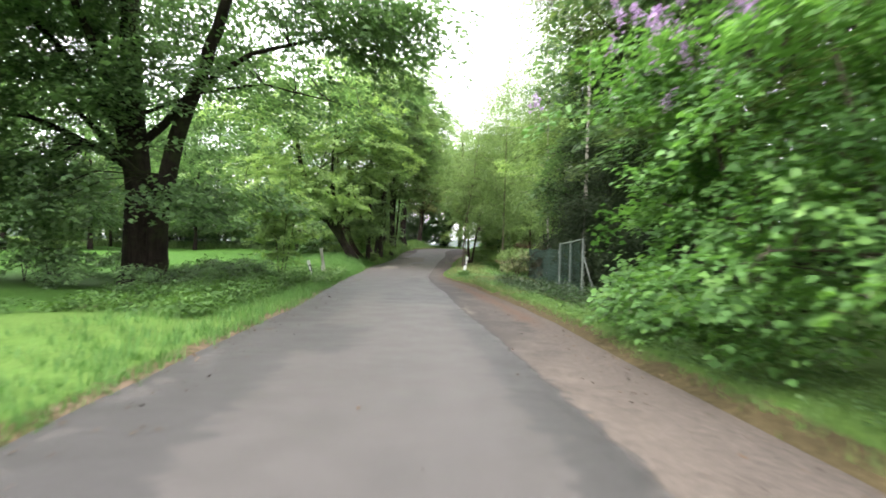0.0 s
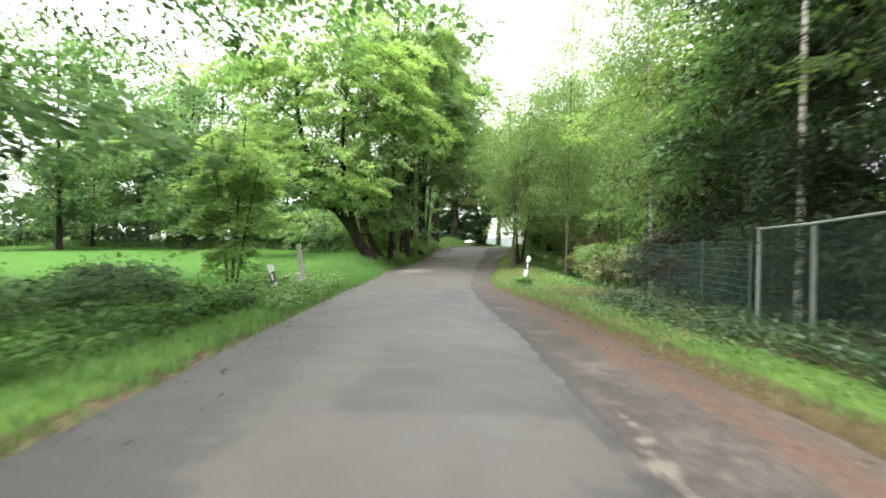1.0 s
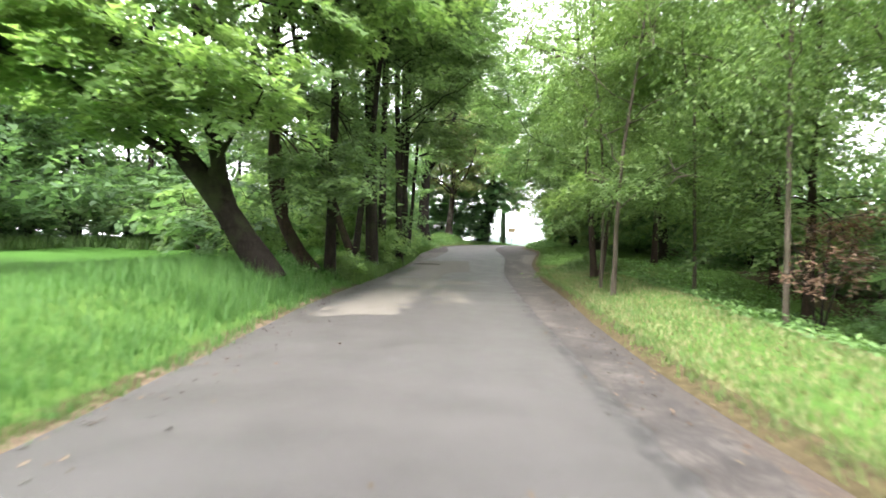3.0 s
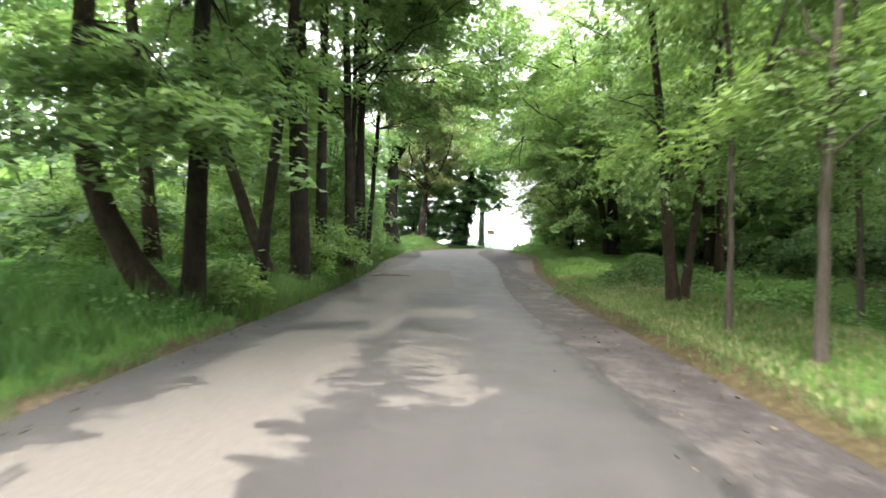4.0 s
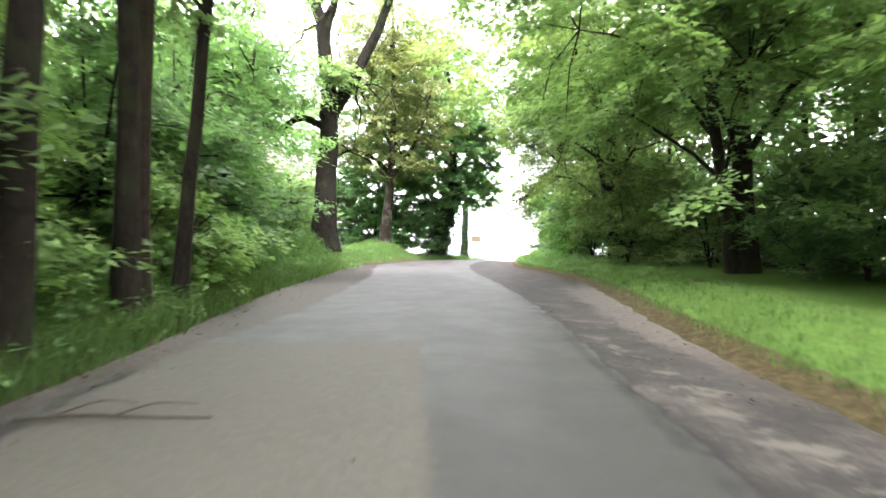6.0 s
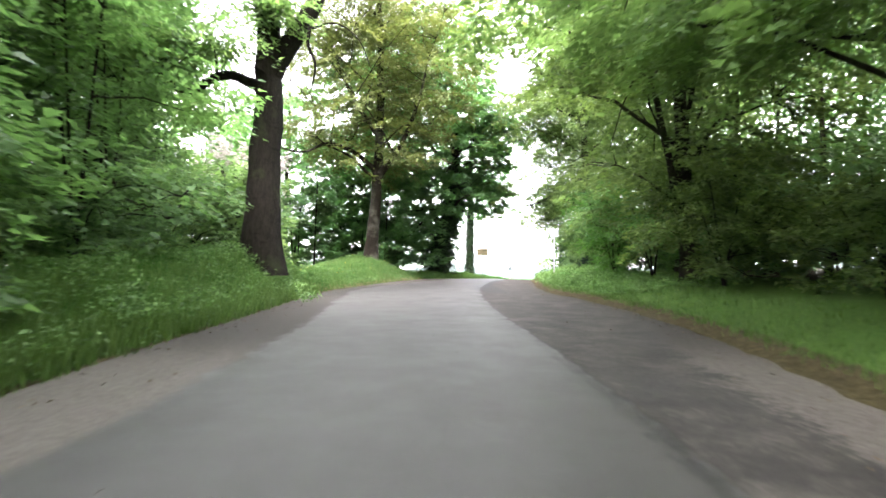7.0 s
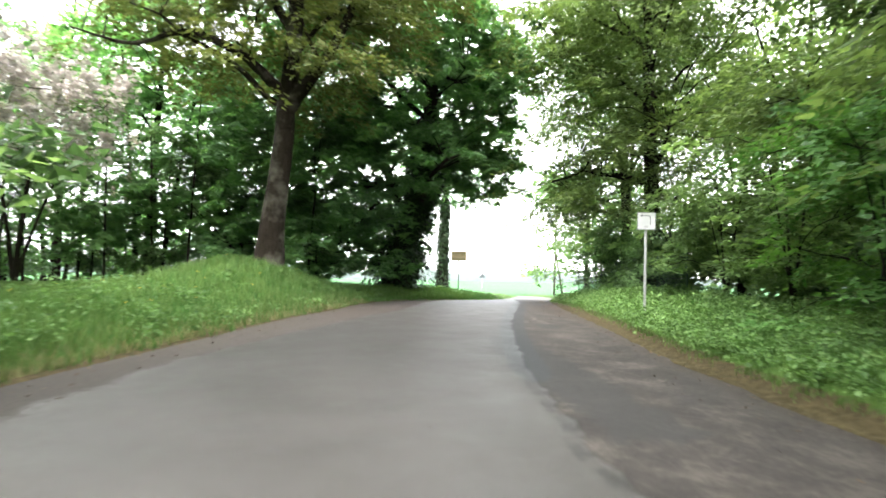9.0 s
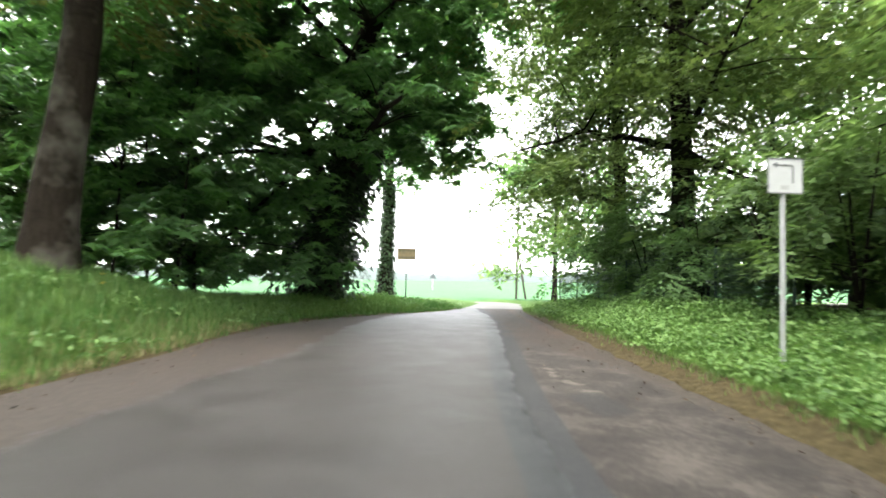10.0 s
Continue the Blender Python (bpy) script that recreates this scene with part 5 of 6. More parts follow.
# behind the hedge, fence and gate
for k, (bx, by, bh) in enumerate(((7.6, 4.5, 14), (7.0, 11.5, 15), (6.3, 17.8, 15), (6.5, 22.2, 12), (6.8, 27.2, 11), (7.4, 31.5, 10))):
    tree("spruce_tree", "dark spruce standing close behind the fence and hedge", "tree", bx, by, [stem(bh, 0.2, 0.03)],
         [(0, 0, bh * 0.14, 2.2, 2.2, bh * 0.14), (0, 0, bh * 0.4, 1.9, 1.9, bh * 0.2), (0, 0, bh * 0.72, 1.2, 1.2, bh * 0.24)], 190, 76, 0.25, LEAF_NEEDLE, BARK_BROWN, 70 + k, (0.8, 0.8, 0.22), 8, 0.35, 0.2,
         droop=0.7, wide=0.16, group="spruces behind the fence")
for k, (bx, by, bh) in enumerate(((8.3, 8.5, 13), (7.6, 14.6, 14), (8.2, 19.5, 14), (7.8, 24.6, 14), (9.6, 29.0, 14))):
    tree("shade_tree", "tall leafy tree shading the fence and hedge", "tree", bx, by, [stem(bh, 0.16, 0.04, -0.3), stem(bh * 0.8, 0.1, 0.03, -1.6, 0.4)],
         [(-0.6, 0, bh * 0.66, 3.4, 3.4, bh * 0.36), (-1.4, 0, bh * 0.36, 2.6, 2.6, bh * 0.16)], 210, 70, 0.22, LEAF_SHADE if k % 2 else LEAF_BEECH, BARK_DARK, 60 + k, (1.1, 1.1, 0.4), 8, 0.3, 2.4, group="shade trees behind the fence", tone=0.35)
for k, (bx, by, bh) in enumerate(((5.6, 13.6, 4.4), (5.9, 16.2, 5.6), (5.6, 18.6, 4.8), (5.7, 21.0, 4.2), (6.0, 23.8, 4.0), (6.3, 26.8, 3.6))):
    tree("yew_bush", "dark dense yew behind the gate and fence", "bush", bx, by, [stem(bh * 0.85, 0.07, 0.02, 0.1), stem(bh * 0.75, 0.05, 0.02, -0.3, 0.4)],
         [(0, 0, bh * 0.5, 1.25, 1.5, bh * 0.5)], 190, 64, 0.15, LEAF_NEEDLE, BARK_BROWN, 80 + k, (0.5, 0.5, 0.4), 4, 0.5, 0.05, droop=0.5, wide=0.26, group="dark yews behind the fence", twig_r=0.01)
for k in range(4):
    tree("thuja_hedge_plant", "browned thuja hedge plant behind the wire fence", "hedge", 5.3, 21.8 + 2.1 * k, [stem(1.9, 0.05, 0.02), stem(1.8, 0.04, 0.02, 0.2, 0.5)],
         [(0, 0, 1.2, 0.8, 1.25, 1.25)], 90, 60, 0.12, LEAF_THUJA if k > 1 else LEAF_NEEDLE, BARK_BROWN, 90 + k, (0.4, 0.5, 0.5), 3, 0.55, 0.05, wide=0.35, group="brown hedge behind the fence", twig_r=0.01)
BIRCHES = ((5.05, 21.2, 17.0, 0.07, 0.2, 0.7), (8.0, 27.5, 17.0, 0.09, -0.3, 0.6), (5.8, 32.5, 17.0, 0.08, -0.4, 0.6), (6.8, 36.5, 17.0, 0.1, -0.2, 0.6), (7.5, 44.0, 16.0, 0.09, -0.2, 0.6), (5.3, 50.6, 17.0, 0.06, -0.2, 0.6),
           (4.4, 43.5, 17.0, 0.06, 0.2, 0.6))
for k, (bx, by, bh, br, lean, mid) in enumerate(BIRCHES):
    eggs = [(-0.5, 0, bh * mid, 2.9, 2.7, bh * (0.98 - mid))]
    if k:
        eggs.append((-0.4, 0, bh * 0.3, 2.2, 2.0, bh * 0.18))
    tree("birch_tree", "slender birch with drooping fine leaves" if k > 2 else "slender birch with white bark and drooping fine leaves", "tree", bx, by, [stem(bh, br, 0.02, lean, 0.2)],
         eggs, 250, 108, 0.1, LEAF_BIRCH, BARK_GREY if k > 2 else BARK_BIRCH, 110 + k, (0.65, 0.65, 1.2), 8, 0.25, 1.4, droop=0.8, wide=0.58, group="birches beside the lane", flare=1.15, twig_r=0.008, much=1.3)
for k, (bx, by, bh, br) in enumerate(((3.9, 30.6, 1.7, 0.85), (4.2, 32.6, 2.2, 1.1), (4.8, 35.2, 2.2, 1.1))):
    tree("pale_bush", "loose bush with pale variegated leaves on the verge", "bush", bx, by, [stem(bh * 0.8, 0.025, 0.01, 0.3), stem(bh * 0.7, 0.02, 0.01, -0.4, -0.2)],
         [(0, 0, bh * 0.55, br, br, bh * 0.5)], 60, 42, 0.11, LEAF_PALE if k == 0 else LEAF_BIRCH, BARK_BROWN, 130 + k, (0.45, 0.45, 0.3), 4, 0.3, 0.1, group="bushes by the guide post", twig_r=0.008)
for cx, cy, chgt in ((5.3, 43.9, 1.15), (7.6, 41.2, 1.4)):
    tree("copper_bush", "bush with coppery brown withered leaves", "bush", cx, cy, [stem(2.2 * chgt, 0.04, 0.01, 0.2), stem(2.0 * chgt, 0.03, 0.01, -0.6, 0.1), stem(1.9 * chgt, 0.03, 0.01, 0.7)],
         [(0, 0, 1.7 * chgt, 1.25, 1.2, 0.9 * chgt)], 48, 40, 0.1, LEAF_COPPER, BARK_DARK, 140, (0.5, 0.5, 0.25), 5, 0.3, 0.4, twig_r=0.01, group="coppery bushes")
tree("small_spruce", "small young spruce at the edge of the trees", "tree", 6.3, 42.6, [stem(3.0, 0.04, 0.01)], [(0, 0, 0.6, 1.0, 1.0, 0.5), (0, 0, 1.4, 0.7, 0.7, 0.5), (0, 0, 2.3, 0.35, 0.35, 0.6)], 90, 60, 0.12, LEAF_SHADE, BARK_BROWN, 141,
     (0.3, 0.3, 0.12), 5, 0.2, 0.1, wide=0.25, twig_r=0.008)

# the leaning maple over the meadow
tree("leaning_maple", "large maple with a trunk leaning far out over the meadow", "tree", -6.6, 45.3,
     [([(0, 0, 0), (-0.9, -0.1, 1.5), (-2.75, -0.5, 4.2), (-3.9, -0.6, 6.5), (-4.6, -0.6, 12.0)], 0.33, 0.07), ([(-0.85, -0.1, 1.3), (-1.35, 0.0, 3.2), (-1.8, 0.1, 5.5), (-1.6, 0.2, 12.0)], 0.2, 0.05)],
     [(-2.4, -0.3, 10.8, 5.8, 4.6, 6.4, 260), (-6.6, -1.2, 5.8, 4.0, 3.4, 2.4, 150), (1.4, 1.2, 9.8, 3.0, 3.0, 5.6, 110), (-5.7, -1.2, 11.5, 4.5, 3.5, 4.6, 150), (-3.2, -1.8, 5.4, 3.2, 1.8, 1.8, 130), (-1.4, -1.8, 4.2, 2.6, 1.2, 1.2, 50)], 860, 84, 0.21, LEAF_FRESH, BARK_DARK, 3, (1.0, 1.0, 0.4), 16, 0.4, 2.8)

# the row of stems on the bank
ROW = ((-6.5, 49.3, 19, 0.2, -1.2, "curved"), (-6.15, 49.6, 20, 0.16, 0.3, ""), (-5.9, 52.2, 18, 0.12, 1.2, "tilted"), (-6.2, 54.4, 18, 0.15, -2.6, "slanting"), (-5.66, 55.0, 21, 0.18, -0.3, ""), (-5.62, 57.2, 21, 0.17, 0.1, ""), (-6.22, 57.6, 20, 0.14, -0.2, ""),
       (-5.1, 59.6, 21, 0.16, -0.6, ""), (-5.15, 61.2, 19, 0.15, 0.7, ""), (-5.4, 63.9, 21, 0.2, 0.2, ""), (-5.2, 64.9, 18, 0.1, 1.6, ""), (-8.2, 66.0, 21, 0.15, -1.0, ""), (-8.6, 53.5, 19, 0.16, -2.4, ""), (-5.2, 60.5, 18, 0.1, 0.2, ""), (-5.15, 63.3, 20, 0.13, -0.5, ""))
for k, (bx, by, bh, br, lean, how) in enumerate(ROW):
    s = stem(bh, br, 0.05, lean, 0.3)
    if how:
        s = ([(0, 0, 0), (-0.7, 0.1, 0.9), (-1.25, 0.1, 2.2), (-1.35, 0.2, 5.0), (-1.3, 0.4, bh)], br, 0.05)
    if how == "slanting":
        s = ([(0, 0, 0), (-0.75, 0, 2.0), (-1.75, 0.1, 5.2), (-2.9, 0.2, 11.0), (-3.2, 0.3, bh)], br, 0.05)
    if how == "tilted":
        s = ([(0, 0, 0), (0.2, 0, 2.0), (0.62, 0, 5.4), (1.1, 0.2, 11.0), (1.2, 0.3, bh)], br, 0.05)
    tree("maple_tree", "slim dark-barked maple in the row on the bank", "tree", bx, by, [s] + ([stem(bh - 1, br * 0.7, 0.05, -0.4, 0.2, -0.04, -0.15, 0.06)] if k == 4 else []),
         [(lean * 0.8 + 1.2, 0.2, bh * 0.68, 3.9, 3.2, bh * 0.34), (lean * 0.4 - 1.0, 0, bh * 0.34, 2.4, 2.0, bh * 0.13)] + ([(0.15, -0.4, 2.8, 0.9, 0.8, 1.5, 5)] if k in (5, 6, 8, 10, 11) else []) + ([(0.5, -1.0, 3.0, 1.7, 1.2, 1.2, 9)] if k in (0, 1) else []) + ([(2.2, 0.2, bh * 0.42, 2.4, 2.4, bh * 0.16)] if k in (7, 9, 10) else []), 180, 98, 0.185, LEAF_MAPLE, BARK_DARK if k % 3 else BARK_BROWN, 150 + k, (1.0, 1.0, 0.4), 7, 0.3, 1.1,
         group="row of maples on the bank")
for k, (bx, by, bh, br) in enumerate(((-5.5, 57.7, 2.2, 0.9), (-6.6, 59.5, 2.4, 1.2), (-6.8, 62.4, 2.4, 1.2), (-6.4, 66.5, 2.2, 1.2), (-9.5, 58.0, 2.8, 1.8), (-10.0, 64.0, 3.2, 2.0), (-9.0, 68.5, 3.6, 2.0), (-9.5, 53.0, 2.4, 1.6), (-8.6, 62.4, 7.0, 1.8), (-10.8, 60.5, 6.4, 2.0), (-8.0, 59.2, 5.4, 1.3), (-6.0, 50.7, 1.0, 0.42), (-5.75, 56.0, 1.7, 0.6), (-5.9, 62.2, 1.8, 0.8), (-5.6, 66.2, 1.6, 0.8))):
    tree("sapling_bush", "leafy sapling growing between the trunks", "bush", bx, by, [stem(bh * 0.85, 0.03, 0.01, 0.2), stem(bh * 0.75, 0.02, 0.01, -0.4, 0.3)],
         [(0, 0, bh * 0.55, br, br, bh * 0.5)], 80 if bh < 5 else 130, 60, 0.115 if bh < 5 else 0.15, LEAF_FRESH, BARK_DARK, 170 + k, (0.55, 0.55, 0.3), 4, 0.3, 0.15, group="saplings between the trunks", twig_r=0.01)

# verge trees opposite the row
tree("rowan_tree", "double-stemmed dark tree by the heap of cuttings", "tree", 2.45, 51.7, [stem(11, 0.11, 0.03, -0.9, 0.2, 0, -0.08), stem(11, 0.085, 0.03, 1.9, 0.2, 0.05, 0.1)],
     [(0.3, 0, 8.5, 3.2, 3.2, 4.2), (0.6, -0.2, 3.2, 2.8, 2.4, 1.7)], 320, 100, 0.105, LEAF_MAPLE, BARK_BROWN, 4, (0.8, 0.8, 0.35), 8, 0.3, 1.6)
tree("birch_tree", "pale thin birch at the edge of the verge", "tree", 1.85, 48.4, [stem(11, 0.045, 0.02, -0.4, 0, 0.12)], [(0.2, 0, 7.0, 2.4, 2.4, 4.6), (0.4, 0, 3.0, 1.7, 1.7, 1.1)], 190, 120, 0.1, LEAF_BIRCH, BARK_GREY, 5, (0.6, 0.6, 0.9), 8, 0.3, 1.8, droop=0.6, twig_r=0.008)
tree("young_tree", "slim leaning tree with pale bark near the lane", "tree", 1.6, 46.0, [stem(10, 0.06, 0.02, 1.0, 0.2, -0.1)], [(1.1, 0, 6.6, 2.4, 2.4, 4.2), (0.9, 0, 3.0, 1.7, 1.7, 1.1)], 190, 120, 0.1, LEAF_BIRCH, BARK_GREY, 6, (0.7, 0.7, 0.5), 8, 0.3, 1.8)
for k, (bx, by, bh) in enumerate(((6.8, 47.0, 12), (9.0, 53.0, 14), (6.5, 58.5, 13), (11.5, 60.0, 15), (9.5, 41.0, 15), (11.0, 34.0, 15), (9.0, 37.0, 11), (12.5, 45.0, 14), (8.2, 33.0, 13))):
    tree("woodland_tree", "leafy woodland tree standing back from the lane", "tree", bx, by, [stem(bh, 0.13, 0.03, 0.3)],
         [(0, 0, bh * 0.66, 3.2, 3.2, bh * 0.36), (0, 0, bh * 0.26, 2.6, 2.6, bh * 0.16)], 220, 72, 0.18, LEAF_FRESH if k > 3 else (LEAF_MAPLE if k % 2 else LEAF_BIRCH), BARK_BROWN, 190 + k, (1.0, 1.0, 0.5), 6, 0.35, 0.6, group="woodland trees", fine=k > 4)

# hornbeams over the lane
tree("hornbeam_tree", "broad hornbeam with dense bright boughs reaching low", "tree", 7.3, 72.3, [stem(15, 0.32, 0.05, -0.5), stem(12, 0.2, 0.04, -2.5, -1.0, 0, -0.3)],
     [(-1.9, -1.0, 10.6, 7.4, 6.2, 7.6), (-1.9, -2.0, 4.2, 4.2, 4.4, 2.2), (-6.4, -0.5, 9.8, 3.2, 4.0, 3.0, 105), (-2.4, -4.0, 6.2, 2.8, 2.4, 1.5, 55), (-2.8, 2.8, 6.0, 3.4, 2.8, 1.5, 60)], 940, 105, 0.175, LEAF_MAPLE, BARK_DARK, 7, (1.05, 1.05, 0.38), 16, 0.5, 1.5, tone=0.72)
tree("hornbeam_tree", "broad hornbeam overhanging the shaded verge", "tree", 8.6, 63.5, [stem(14, 0.25, 0.05, -0.8)],
     [(-0.8, 0, 8.8, 4.8, 4.6, 6.0), (-0.5, 0, 3.8, 3.6, 3.4, 1.6)], 380, 100, 0.175, LEAF_MAPLE, BARK_DARK, 8, (1.05, 1.05, 0.38), 12, 0.4, 1.6, tone=0.72)
tree("hornbeam_tree", "tall hornbeam whose branches hang over the lane", "tree", 7.2, 82.5, [stem(16, 0.3, 0.05, -0.8), stem(12, 0.15, 0.04, -2.6, -0.6)],
     [(-1.0, -0.5, 10.2, 5.8, 5.6, 5.8), (0.2, 0.0, 3.8, 3.4, 5.0, 3.0), (-3.6, -3.0, 7.2, 2.6, 3.0, 1.8), (-1.2, -6.0, 6.8, 3.0, 2.6, 1.5, 30)], 720, 78, 0.205, LEAF_BEECH, BARK_DARK, 9, (1.1, 1.1, 0.33), 16, 0.4, 0.6)
for k, (bx, by, bh, br) in enumerate(((6.4, 87.2, 3.8, 1.8), (6.6, 84.0, 3.6, 1.8), (7.7, 91.0, 4.6, 2.0), (6.6, 79.4, 3.2, 1.7), (8.2, 76.0, 3.2, 2.0), (8.6, 94.8, 4.0, 1.8), (9.0, 70.0, 2.6, 2.0), (9.5, 66.5, 2.6, 2.0),
                                      (8.4, 98.4, 3.0, 1.7), (9.2, 102.0, 3.0, 1.8), (10.2, 105.8, 3.0, 1.7), (10.5, 58.0, 2.8, 2.2))):
    tree("elder_bush", "bright green leafy bush at the back of the verge" if k < 2 else "shaded green bush filling the edge of the wood", "bush", bx, by,
         [stem(bh * 0.85, 0.04, 0.01, -0.3), stem(bh * 0.8, 0.04, 0.01, 0.5), stem(bh * 0.7, 0.03, 0.01, -0.8, -0.3)],
         [(0, 0, bh * 0.52, br, br, bh * 0.5)], 115, 80, 0.128, LEAF_LILAC if k < 2 else LEAF_MAPLE if k in (2, 5) else (LEAF_BEECH if k < 6 else LEAF_SHADE), BARK_DARK, 210 + k, (0.6, 0.6, 0.3), 5, 0.4, 0.1, group="bushes at the verge", twig_r=0.01)
tree("beech_tree", "tall beech with layered yellow-green boughs", "tree", 9.3, 100.5, [stem(19, 0.32, 0.05, -0.6)],
     [(-0.25, 0, 11.6, 4.6, 5.0, 7.6), (-1.0, 0.3, 4.8, 4.2, 4.4, 2.8)], 900, 105, 0.165, LEAF_BEECH, BARK_DARK, 10, (1.3, 1.3, 0.24), 18, 0.4, 0.9)
tree("beech_tree", "beech with feathery boughs at the end of the lane", "tree", 11.9, 108.5, [stem(19, 0.3, 0.05, -1.0)],
     [(-1.3, 0, 11.4, 4.2, 4.4, 7.0), (-1.9, 0, 4.8, 3.4, 3.4, 2.8)], 420, 100, 0.17, LEAF_BEECH, BARK_DARK, 11, (1.3, 1.3, 0.28), 12, 0.4, 1.0)
tree("beech_tree", "beech standing behind the route sign", "tree", 11.0, 91.5, [stem(18, 0.28, 0.05, 0.4)],
     [(-0.4, 0, 11.0, 4.8, 4.6, 6.8), (-0.4, 0, 5.0, 4.0, 3.8, 2.4)], 620, 100, 0.17, LEAF_BEECH, BARK_DARK, 17, (1.3, 1.3, 0.28), 12, 0.35, 1.6)

# the old trees on the left bank
for k, (bx, by, bh) in enumerate(((-16.5, 78.5, 14.0), (-12.8, 84.5, 13.0))):
    tree("bank_tree", "leafy tree standing back on the wooded bank", "tree", bx, by, [stem(bh, 0.17, 0.04, 0.4)],
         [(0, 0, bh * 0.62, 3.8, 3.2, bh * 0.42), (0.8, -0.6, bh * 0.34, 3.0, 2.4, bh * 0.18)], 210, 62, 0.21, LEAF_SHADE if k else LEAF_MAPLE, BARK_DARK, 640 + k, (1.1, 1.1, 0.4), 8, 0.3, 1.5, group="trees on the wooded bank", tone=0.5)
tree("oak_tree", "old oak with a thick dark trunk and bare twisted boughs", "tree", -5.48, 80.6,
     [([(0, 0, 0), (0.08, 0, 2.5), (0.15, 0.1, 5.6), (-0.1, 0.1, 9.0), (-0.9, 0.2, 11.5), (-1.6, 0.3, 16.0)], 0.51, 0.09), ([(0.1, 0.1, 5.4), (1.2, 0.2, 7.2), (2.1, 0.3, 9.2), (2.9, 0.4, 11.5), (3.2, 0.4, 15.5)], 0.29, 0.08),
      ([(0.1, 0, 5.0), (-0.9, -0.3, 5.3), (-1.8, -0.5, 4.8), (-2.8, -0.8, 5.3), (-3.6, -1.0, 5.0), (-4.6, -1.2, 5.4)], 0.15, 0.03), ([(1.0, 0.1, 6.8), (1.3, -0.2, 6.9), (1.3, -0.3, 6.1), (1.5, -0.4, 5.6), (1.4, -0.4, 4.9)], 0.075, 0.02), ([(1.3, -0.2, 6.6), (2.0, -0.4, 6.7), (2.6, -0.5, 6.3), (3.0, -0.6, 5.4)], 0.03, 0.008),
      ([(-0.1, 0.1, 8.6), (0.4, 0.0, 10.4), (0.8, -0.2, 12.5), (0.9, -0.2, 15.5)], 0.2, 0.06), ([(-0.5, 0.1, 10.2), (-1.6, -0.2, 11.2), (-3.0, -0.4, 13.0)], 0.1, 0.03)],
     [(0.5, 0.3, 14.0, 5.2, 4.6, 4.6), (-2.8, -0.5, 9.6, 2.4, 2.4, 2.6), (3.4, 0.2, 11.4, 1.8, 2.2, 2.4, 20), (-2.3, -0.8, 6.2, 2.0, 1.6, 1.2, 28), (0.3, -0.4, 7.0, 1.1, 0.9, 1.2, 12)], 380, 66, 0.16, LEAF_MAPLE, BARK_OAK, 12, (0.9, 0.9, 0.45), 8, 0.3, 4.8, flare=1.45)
for k, (bx, by, bh, br) in enumerate(((-8.0, 72.0, 9.0, 2.6), (-7.6, 75.6, 7.6, 2.0), (-9.8, 77.0, 8.5, 2.8), (-7.6, 84.5, 4.0, 1.7), (-9.0, 88.0, 4.6, 2.0), (-11.5, 83.0, 5.0, 2.6), (-7.0, 69.6, 4.4, 1.6), (-12.5, 89.0, 4.5, 2.4), (-11, 73, 8, 2.8), (-8.6, 78.8, 10.0, 2.4), (-10.5, 81.5, 8.5, 2.6), (-7.4, 66.8, 6.0, 1.6))):
    tree("hazel_bush", "tall dense hazel bush on the bank", "bush", bx, by, [stem(bh * 0.85, 0.05, 0.015, 0.6), stem(bh * 0.8, 0.05, 0.015, -0.8, 0.3), stem(bh * 0.8, 0.04, 0.015, 0.2, -0.9)],
         [(0, 0, bh * 0.58, br, br, bh * 0.44), (0.2, -0.1, bh * 0.2, br * 0.95, br * 0.9, bh * 0.2)], 200, 60, 0.175, LEAF_MAPLE if k in (3, 4, 5, 7) else LEAF_SHADE, BARK_DARK, 230 + k, (0.9, 0.9, 0.33), 5, 0.35, 0.2, group="hazel bushes on the bank", tone=0.65)
tree("knoll_maple", "old tree with mossy trunk and sparse yellowish young leaves", "tree", -3.75, 96.7,
     [([(0, 0, 0), (0.12, 0, 2.0), (0.28, 0.1, 4.0), (0.45, 0.1, 6.5), (0.4, 0.2, 18.0)], 0.34, 0.08), ([(0.4, 0.1, 4.6), (1.5, -0.4, 6.0), (2.6, -0.8, 8.5), (3.2, -0.9, 11.0)], 0.19, 0.04), ([(0.4, 0.1, 4.8), (-1.0, -0.5, 5.9), (-2.2, -0.8, 6.2), (-3.4, -1.1, 5.7), (-4.8, -1.4, 5.9)], 0.17, 0.02),
      ([(0.6, 0.1, 6.5), (-1.0, 0.2, 9.0), (-2.6, 0.2, 13.0)], 0.14, 0.03)],
     [(0.2, -0.3, 12.2, 5.6, 4.4, 7.0), (1.4, -0.6, 6.4, 2.8, 2.4, 1.8), (-2.0, -0.8, 6.6, 2.8, 2.0, 1.4)], 1120, 66, 0.175, LEAF_BUDDING, BARK_KNOLL, 13, (1.0, 1.0, 0.5), 18, 0.4, 4.0)
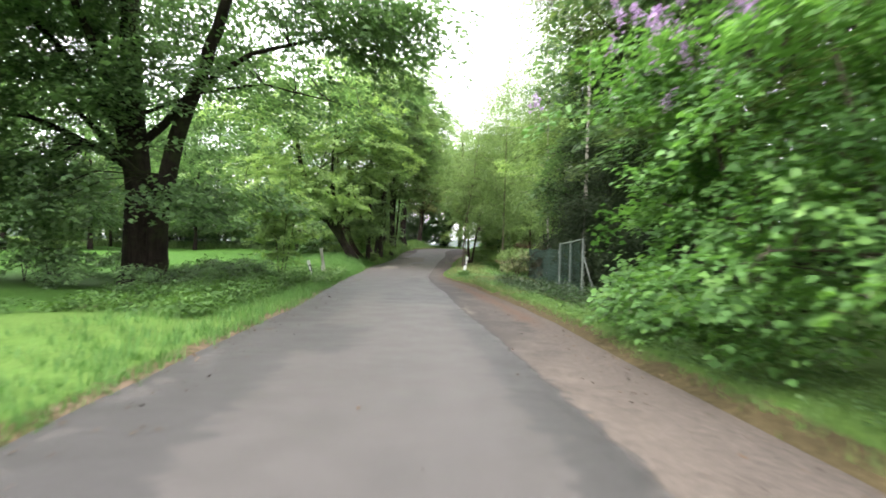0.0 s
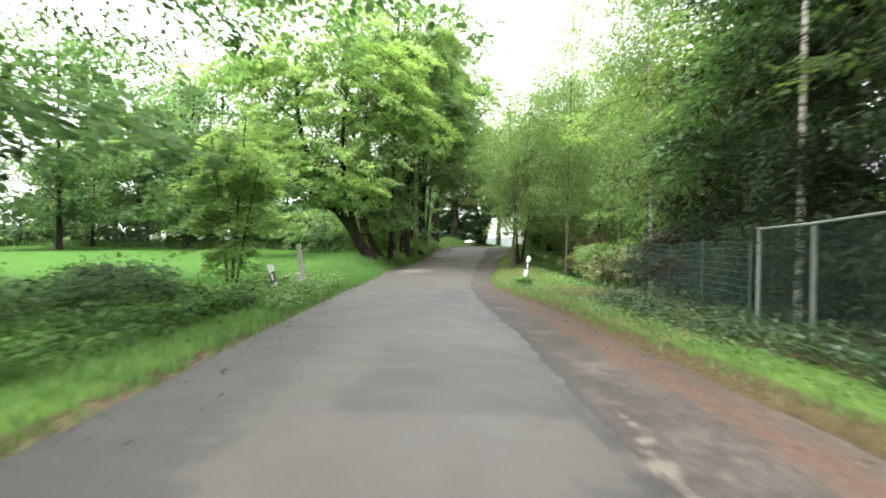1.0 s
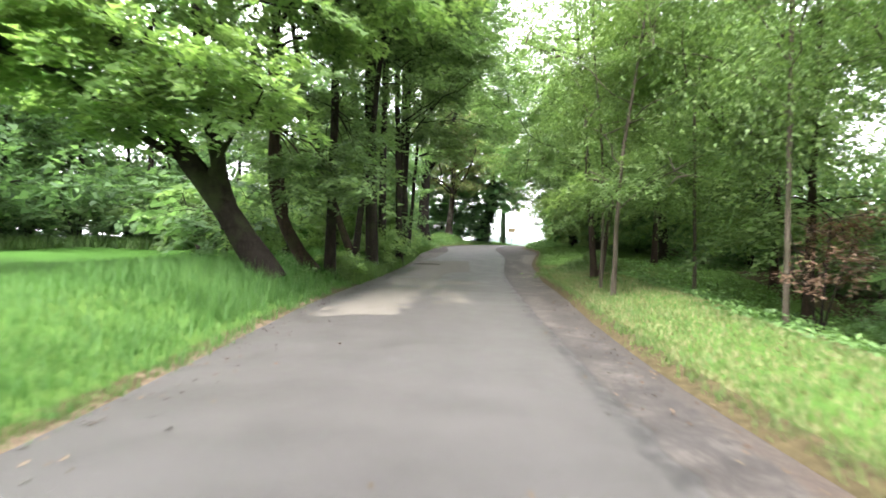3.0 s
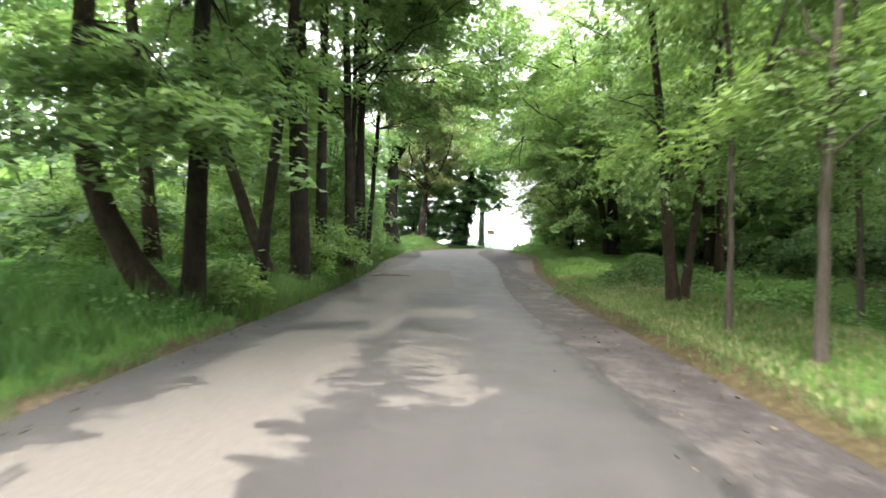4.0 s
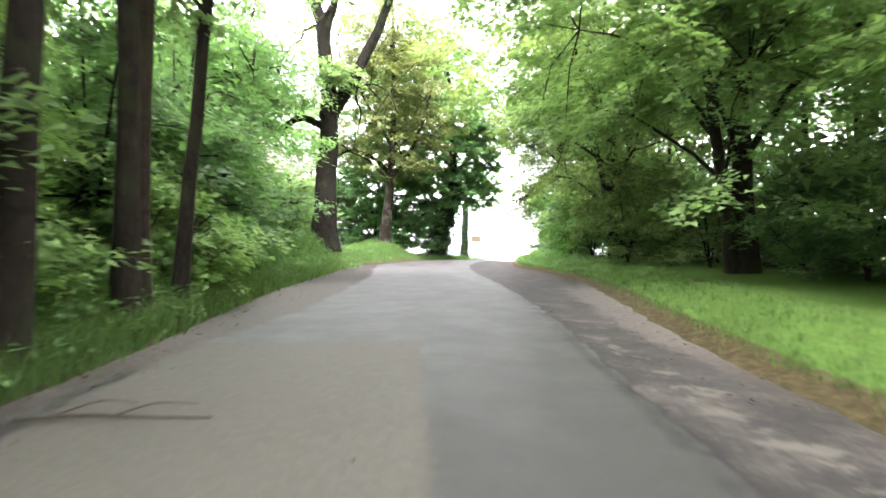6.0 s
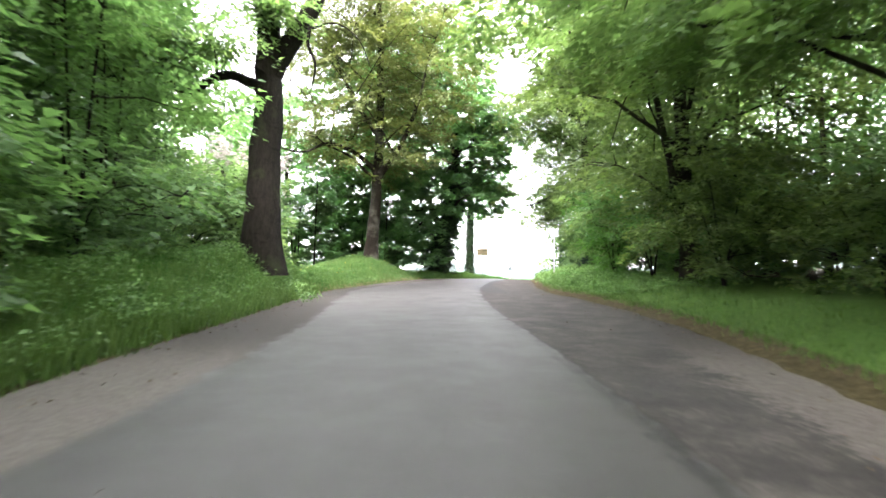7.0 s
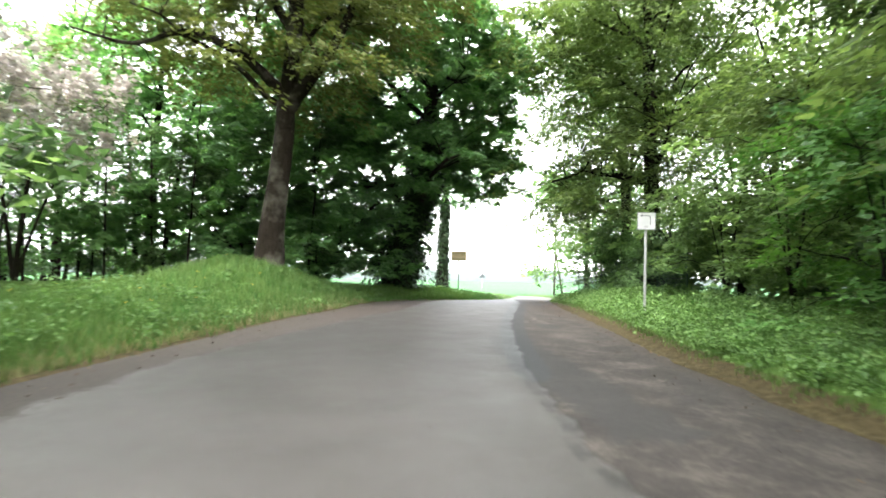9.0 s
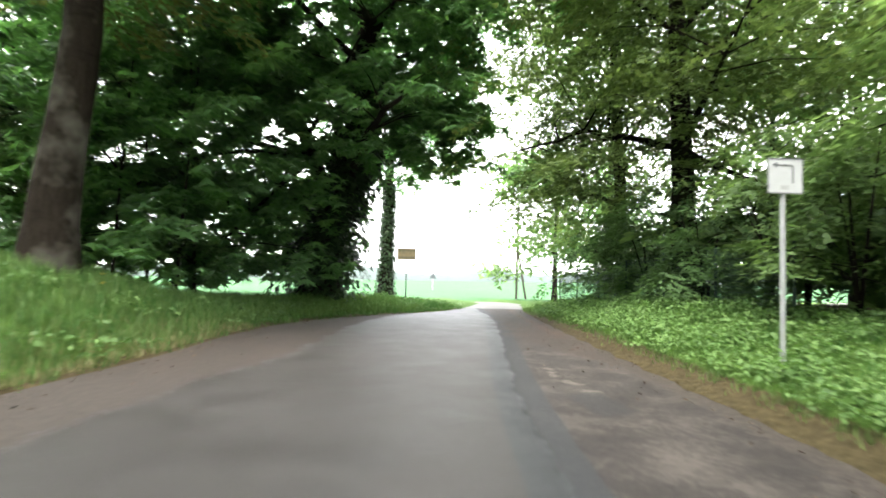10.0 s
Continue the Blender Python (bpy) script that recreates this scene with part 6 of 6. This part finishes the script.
tree("chestnut_tree", "huge dark horse chestnut with white candles and ivied trunk", "tree", 0.45, 105.6, [([(-0.35, 0, 0), (0.05, 0, 2.0), (0.75, 0, 4.5), (1.0, 0, 8.0), (0.3, 0, 18.0)], 0.52, 0.08), ([(0.3, 0, 2.5), (-0.8, -0.2, 5.0), (-2.2, -0.5, 8.0), (-3.0, -0.6, 12.0)], 0.25, 0.05)],
     [(-1.1, -0.4, 12.0, 5.9, 4.6, 7.6, 800), (-3.8, -0.8, 5.2, 4.8, 3.8, 2.8, 260), (2.5, 0.0, 8.4, 2.7, 2.8, 4.6, 190), (-5.6, -1.2, 9.0, 2.8, 2.2, 3.6, 130), (3.3, -0.3, 5.4, 1.7, 1.6, 1.5, 80), (-1.3, -0.9, 6.6, 2.0, 1.2, 1.8, 70), (-4.0, -0.4, 2.4, 4.6, 2.4, 1.8, 290)], 1560, 26, 0.31, LEAF_CHESTNUT, BARK_DARK, 14, (0.9, 0.9, 0.45), 16, 0.72, 0.6,
     droop=0.45, fan=6, wide=0.38, bloom=(PETAL_CANDLE, 120, 0.09, 0.36, 0.1), ivy=(8200, 7.5, 0.8))
tree("ivied_tree", "slim trunk wrapped in ivy beside the chestnut", "tree", 3.45, 117.6, [stem(14, 0.36, 0.06, 0.3)],
     [(0, 0, 2.2, 0.5, 0.5, 2.4), (0, 0, 9.5, 2.8, 2.8, 4.4)], 200, 60, 0.17, LEAF_CHESTNUT, BARK_DARK, 15, (0.5, 0.5, 0.5), 6, 0.5, 0.4, ivy=(2600, 6.0, 0.12))
for k, (bx, by, bh, br) in enumerate(((-10.5, 106.5, 15, 3.8), (-16.5, 111.0, 16, 4.4), (-20.5, 104.0, 14, 4.4))):
    tree("chestnut_tree", "dark horse chestnut with candles in the thicket", "tree", bx, by, [stem(bh, 0.2, 0.05, 0.4), stem(bh * 0.8, 0.12, 0.04, -1.4, 0.3, 0, -0.4), stem(bh * 0.7, 0.1, 0.03, 1.5, 0.2, 0, 0.5)],
         [(0, 0, bh * 0.6, br, br, bh * 0.38), (0, 0, bh * 0.22, br * 0.95, br * 0.9, bh * 0.16)], 260, 18, 0.34, LEAF_CHESTNUT, BARK_DARK, 250 + k, (1.0, 1.0, 0.45), 8, 0.35, 0.6,
         droop=0.45, fan=6, wide=0.38, bloom=(PETAL_CANDLE, 40, 0.09, 0.36, 0.1), group="chestnuts at the end of the lane", tone=0.7)
tree("hawthorn_bush", "hawthorn covered in pinkish white blossom", "bush", -12.6, 100.8, [stem(5.5, 0.1, 0.03, 0.5), stem(5.0, 0.08, 0.03, -1.0), stem(4.6, 0.07, 0.02, 1.4, 0.3)],
     [(0, 0, 5.2, 3.0, 2.6, 2.0)], 150, 30, 0.11, LEAF_PALE, BARK_DARK, 16, (0.8, 0.8, 0.4), 8, 0.4, 2.4, bloom=(PETAL_HAWTHORN, 150, 0.2, 0.9, 0.3))
for k in range(30):
    bx, by = -19.0 + 0.55 * k + 0.5 * math.sin(k * 2.3), 106.5 + 2.4 * math.sin(k * 1.7) - 0.05 * k
    tree("thicket_stem", "thin dark stem of the thicket behind the bank", "tree", bx, by, [stem(7 + math.sin(k), 0.05, 0.02, 0.4 * math.sin(k * 3.1))],
         [(0, 0, 4.8, 1.3, 1.3, 2.6), (0, 0, 1.2, 1.1, 1.1, 1.0)], 34, 42, 0.17, LEAF_SHADE, BARK_DARK, 300 + k, (0.7, 0.7, 0.35), 3, 0.3, 0.3, group="thicket behind the bank", sides=7, twig_r=0.008)


for k, (bx, by, bh) in enumerate(((-7.4, 108.8, 2.6), (-10.0, 108.4, 2.8), (-13.0, 106.5, 3.0), (-16.5, 106.0, 3.2), (-19.0, 107.0, 3.0))):
    tree("chestnut_bush", "young chestnut growth filling the foot of the thicket", "bush", bx, by, [stem(bh * 0.8, 0.03, 0.01, 0.3), stem(bh * 0.7, 0.03, 0.01, -0.5, 0.2)],
         [(0, 0, bh * 0.5, 1.7, 1.5, bh * 0.5)], 46, 9, 0.22, LEAF_CHESTNUT, BARK_DARK, 340 + k, (0.7, 0.7, 0.35), 4, 0.3, 0.2, droop=0.45, fan=6, wide=0.38, group="growth at the foot of the thicket", tone=0.6, twig_r=0.01)


# the wood further off, on both sides
def woods():
    trees_ = [tree("far_tree", "leafy tree in the wood beyond the meadow", "tree", -24.0 - 4 * k, 58.0 + 6 * k, [stem(15, 0.18, 0.04, 0.4)], [(0, 0, 9.6, 4.2, 4.2, 6.0), (0, 0, 3.8, 4.0, 4.0, 3.2)], 108, 58, 0.37,
                   (LEAF_SHADE, LEAF_SHADE, LEAF_MAPLE)[k], BARK_DARK, 270 + k, (1.2, 1.2, 0.6), 6, 0.35, 0.5, group="trees of the far wood", much=0.7, sides=7) for k in range(3)]
    shrubs = [tree("far_bush", "dense bush at the edge of the far wood", "bush", -17.0 - 5 * k, 69.0 + k, [stem(2.6, 0.05, 0.02, 0.4), stem(2.4, 0.05, 0.02, -0.6, 0.3)], [(0, 0, 1.7, 2.6, 2.4, 1.7)], 54, 32, 0.36,
                   (LEAF_SHADE, LEAF_MAPLE)[k], BARK_DARK, 280 + k, (0.9, 0.9, 0.4), 4, 0.4, 0.1, group="bushes of the far wood", twig_r=0.012, much=0.7) for k in range(2)]
    r = random.Random(4)
    spots = []
    for y in range(0, 128, 9):
        spots.append((r.uniform(14, 17), y + r.uniform(-2, 2)))
    spots += [(r.uniform(12.6, 14.0), 63 + 5.5 * k) for k in range(6)]
    spots += [(-19 - 4.2 * k, 71 + r.uniform(-1, 5)) for k in range(7)]
    spots += [(-15 - 4 * k, 79 + r.uniform(-2, 5)) for k in range(8)] + [(-21 - 4.2 * k, 66.5 + r.uniform(-1, 1)) for k in range(6)]
    spots += [(-32 + r.uniform(-3, 3), 46 + 7 * k) for k in range(3)]
    spots += [(-44 + r.uniform(-3, 3), 4 + 8 * k) for k in range(9)]
    spots += [(-20 + 9 * k, -16 + r.uniform(-3, 3)) for k in range(2)] + [(9 + 6 * k, -12 + r.uniform(-3, 3)) for k in range(2)]
    spots += [(19 + r.uniform(-1, 2), 62 + 6.0 * k) for k in range(8)]
    spots += [(-14.5, 94.0), (-18.0, 97.5), (-13.0, 89.0)]
    low = [(r.uniform(11.5, 13.5), 16 + 4.4 * k) for k in range(21)]
    low += [(-11.5 - 3.0 * k, 64.5 + r.uniform(-1, 2)) for k in range(11)] + [(-41 + r.uniform(-2, 2), 2 + 6 * k) for k in range(12)] + [(-12 - 4.0 * k, 113 + r.uniform(-1, 1)) for k in range(6)]
    low += [(-11 - 2.6 * (k % 4) + r.uniform(-1, 1), 55 + 3.2 * k) for k in range(8)]
    low += [(-16 - 4 * k, 93 + r.uniform(-4, 4)) for k in range(5)]
    low += [(r.uniform(15, 18), 56 + 4.2 * k) for k in range(13)]
    for group, places in ((trees_, spots), (shrubs, low)):
        for i, (x, y) in enumerate(places):
            s = r.uniform(0.8, 1.2)
            twin = copy_thing(group[i % len(group)], pose(x, y, gz(x, y) - 0.05, 0, 0, r.uniform(0, 360)))
            twin.scale = (s, s, s)


woods()
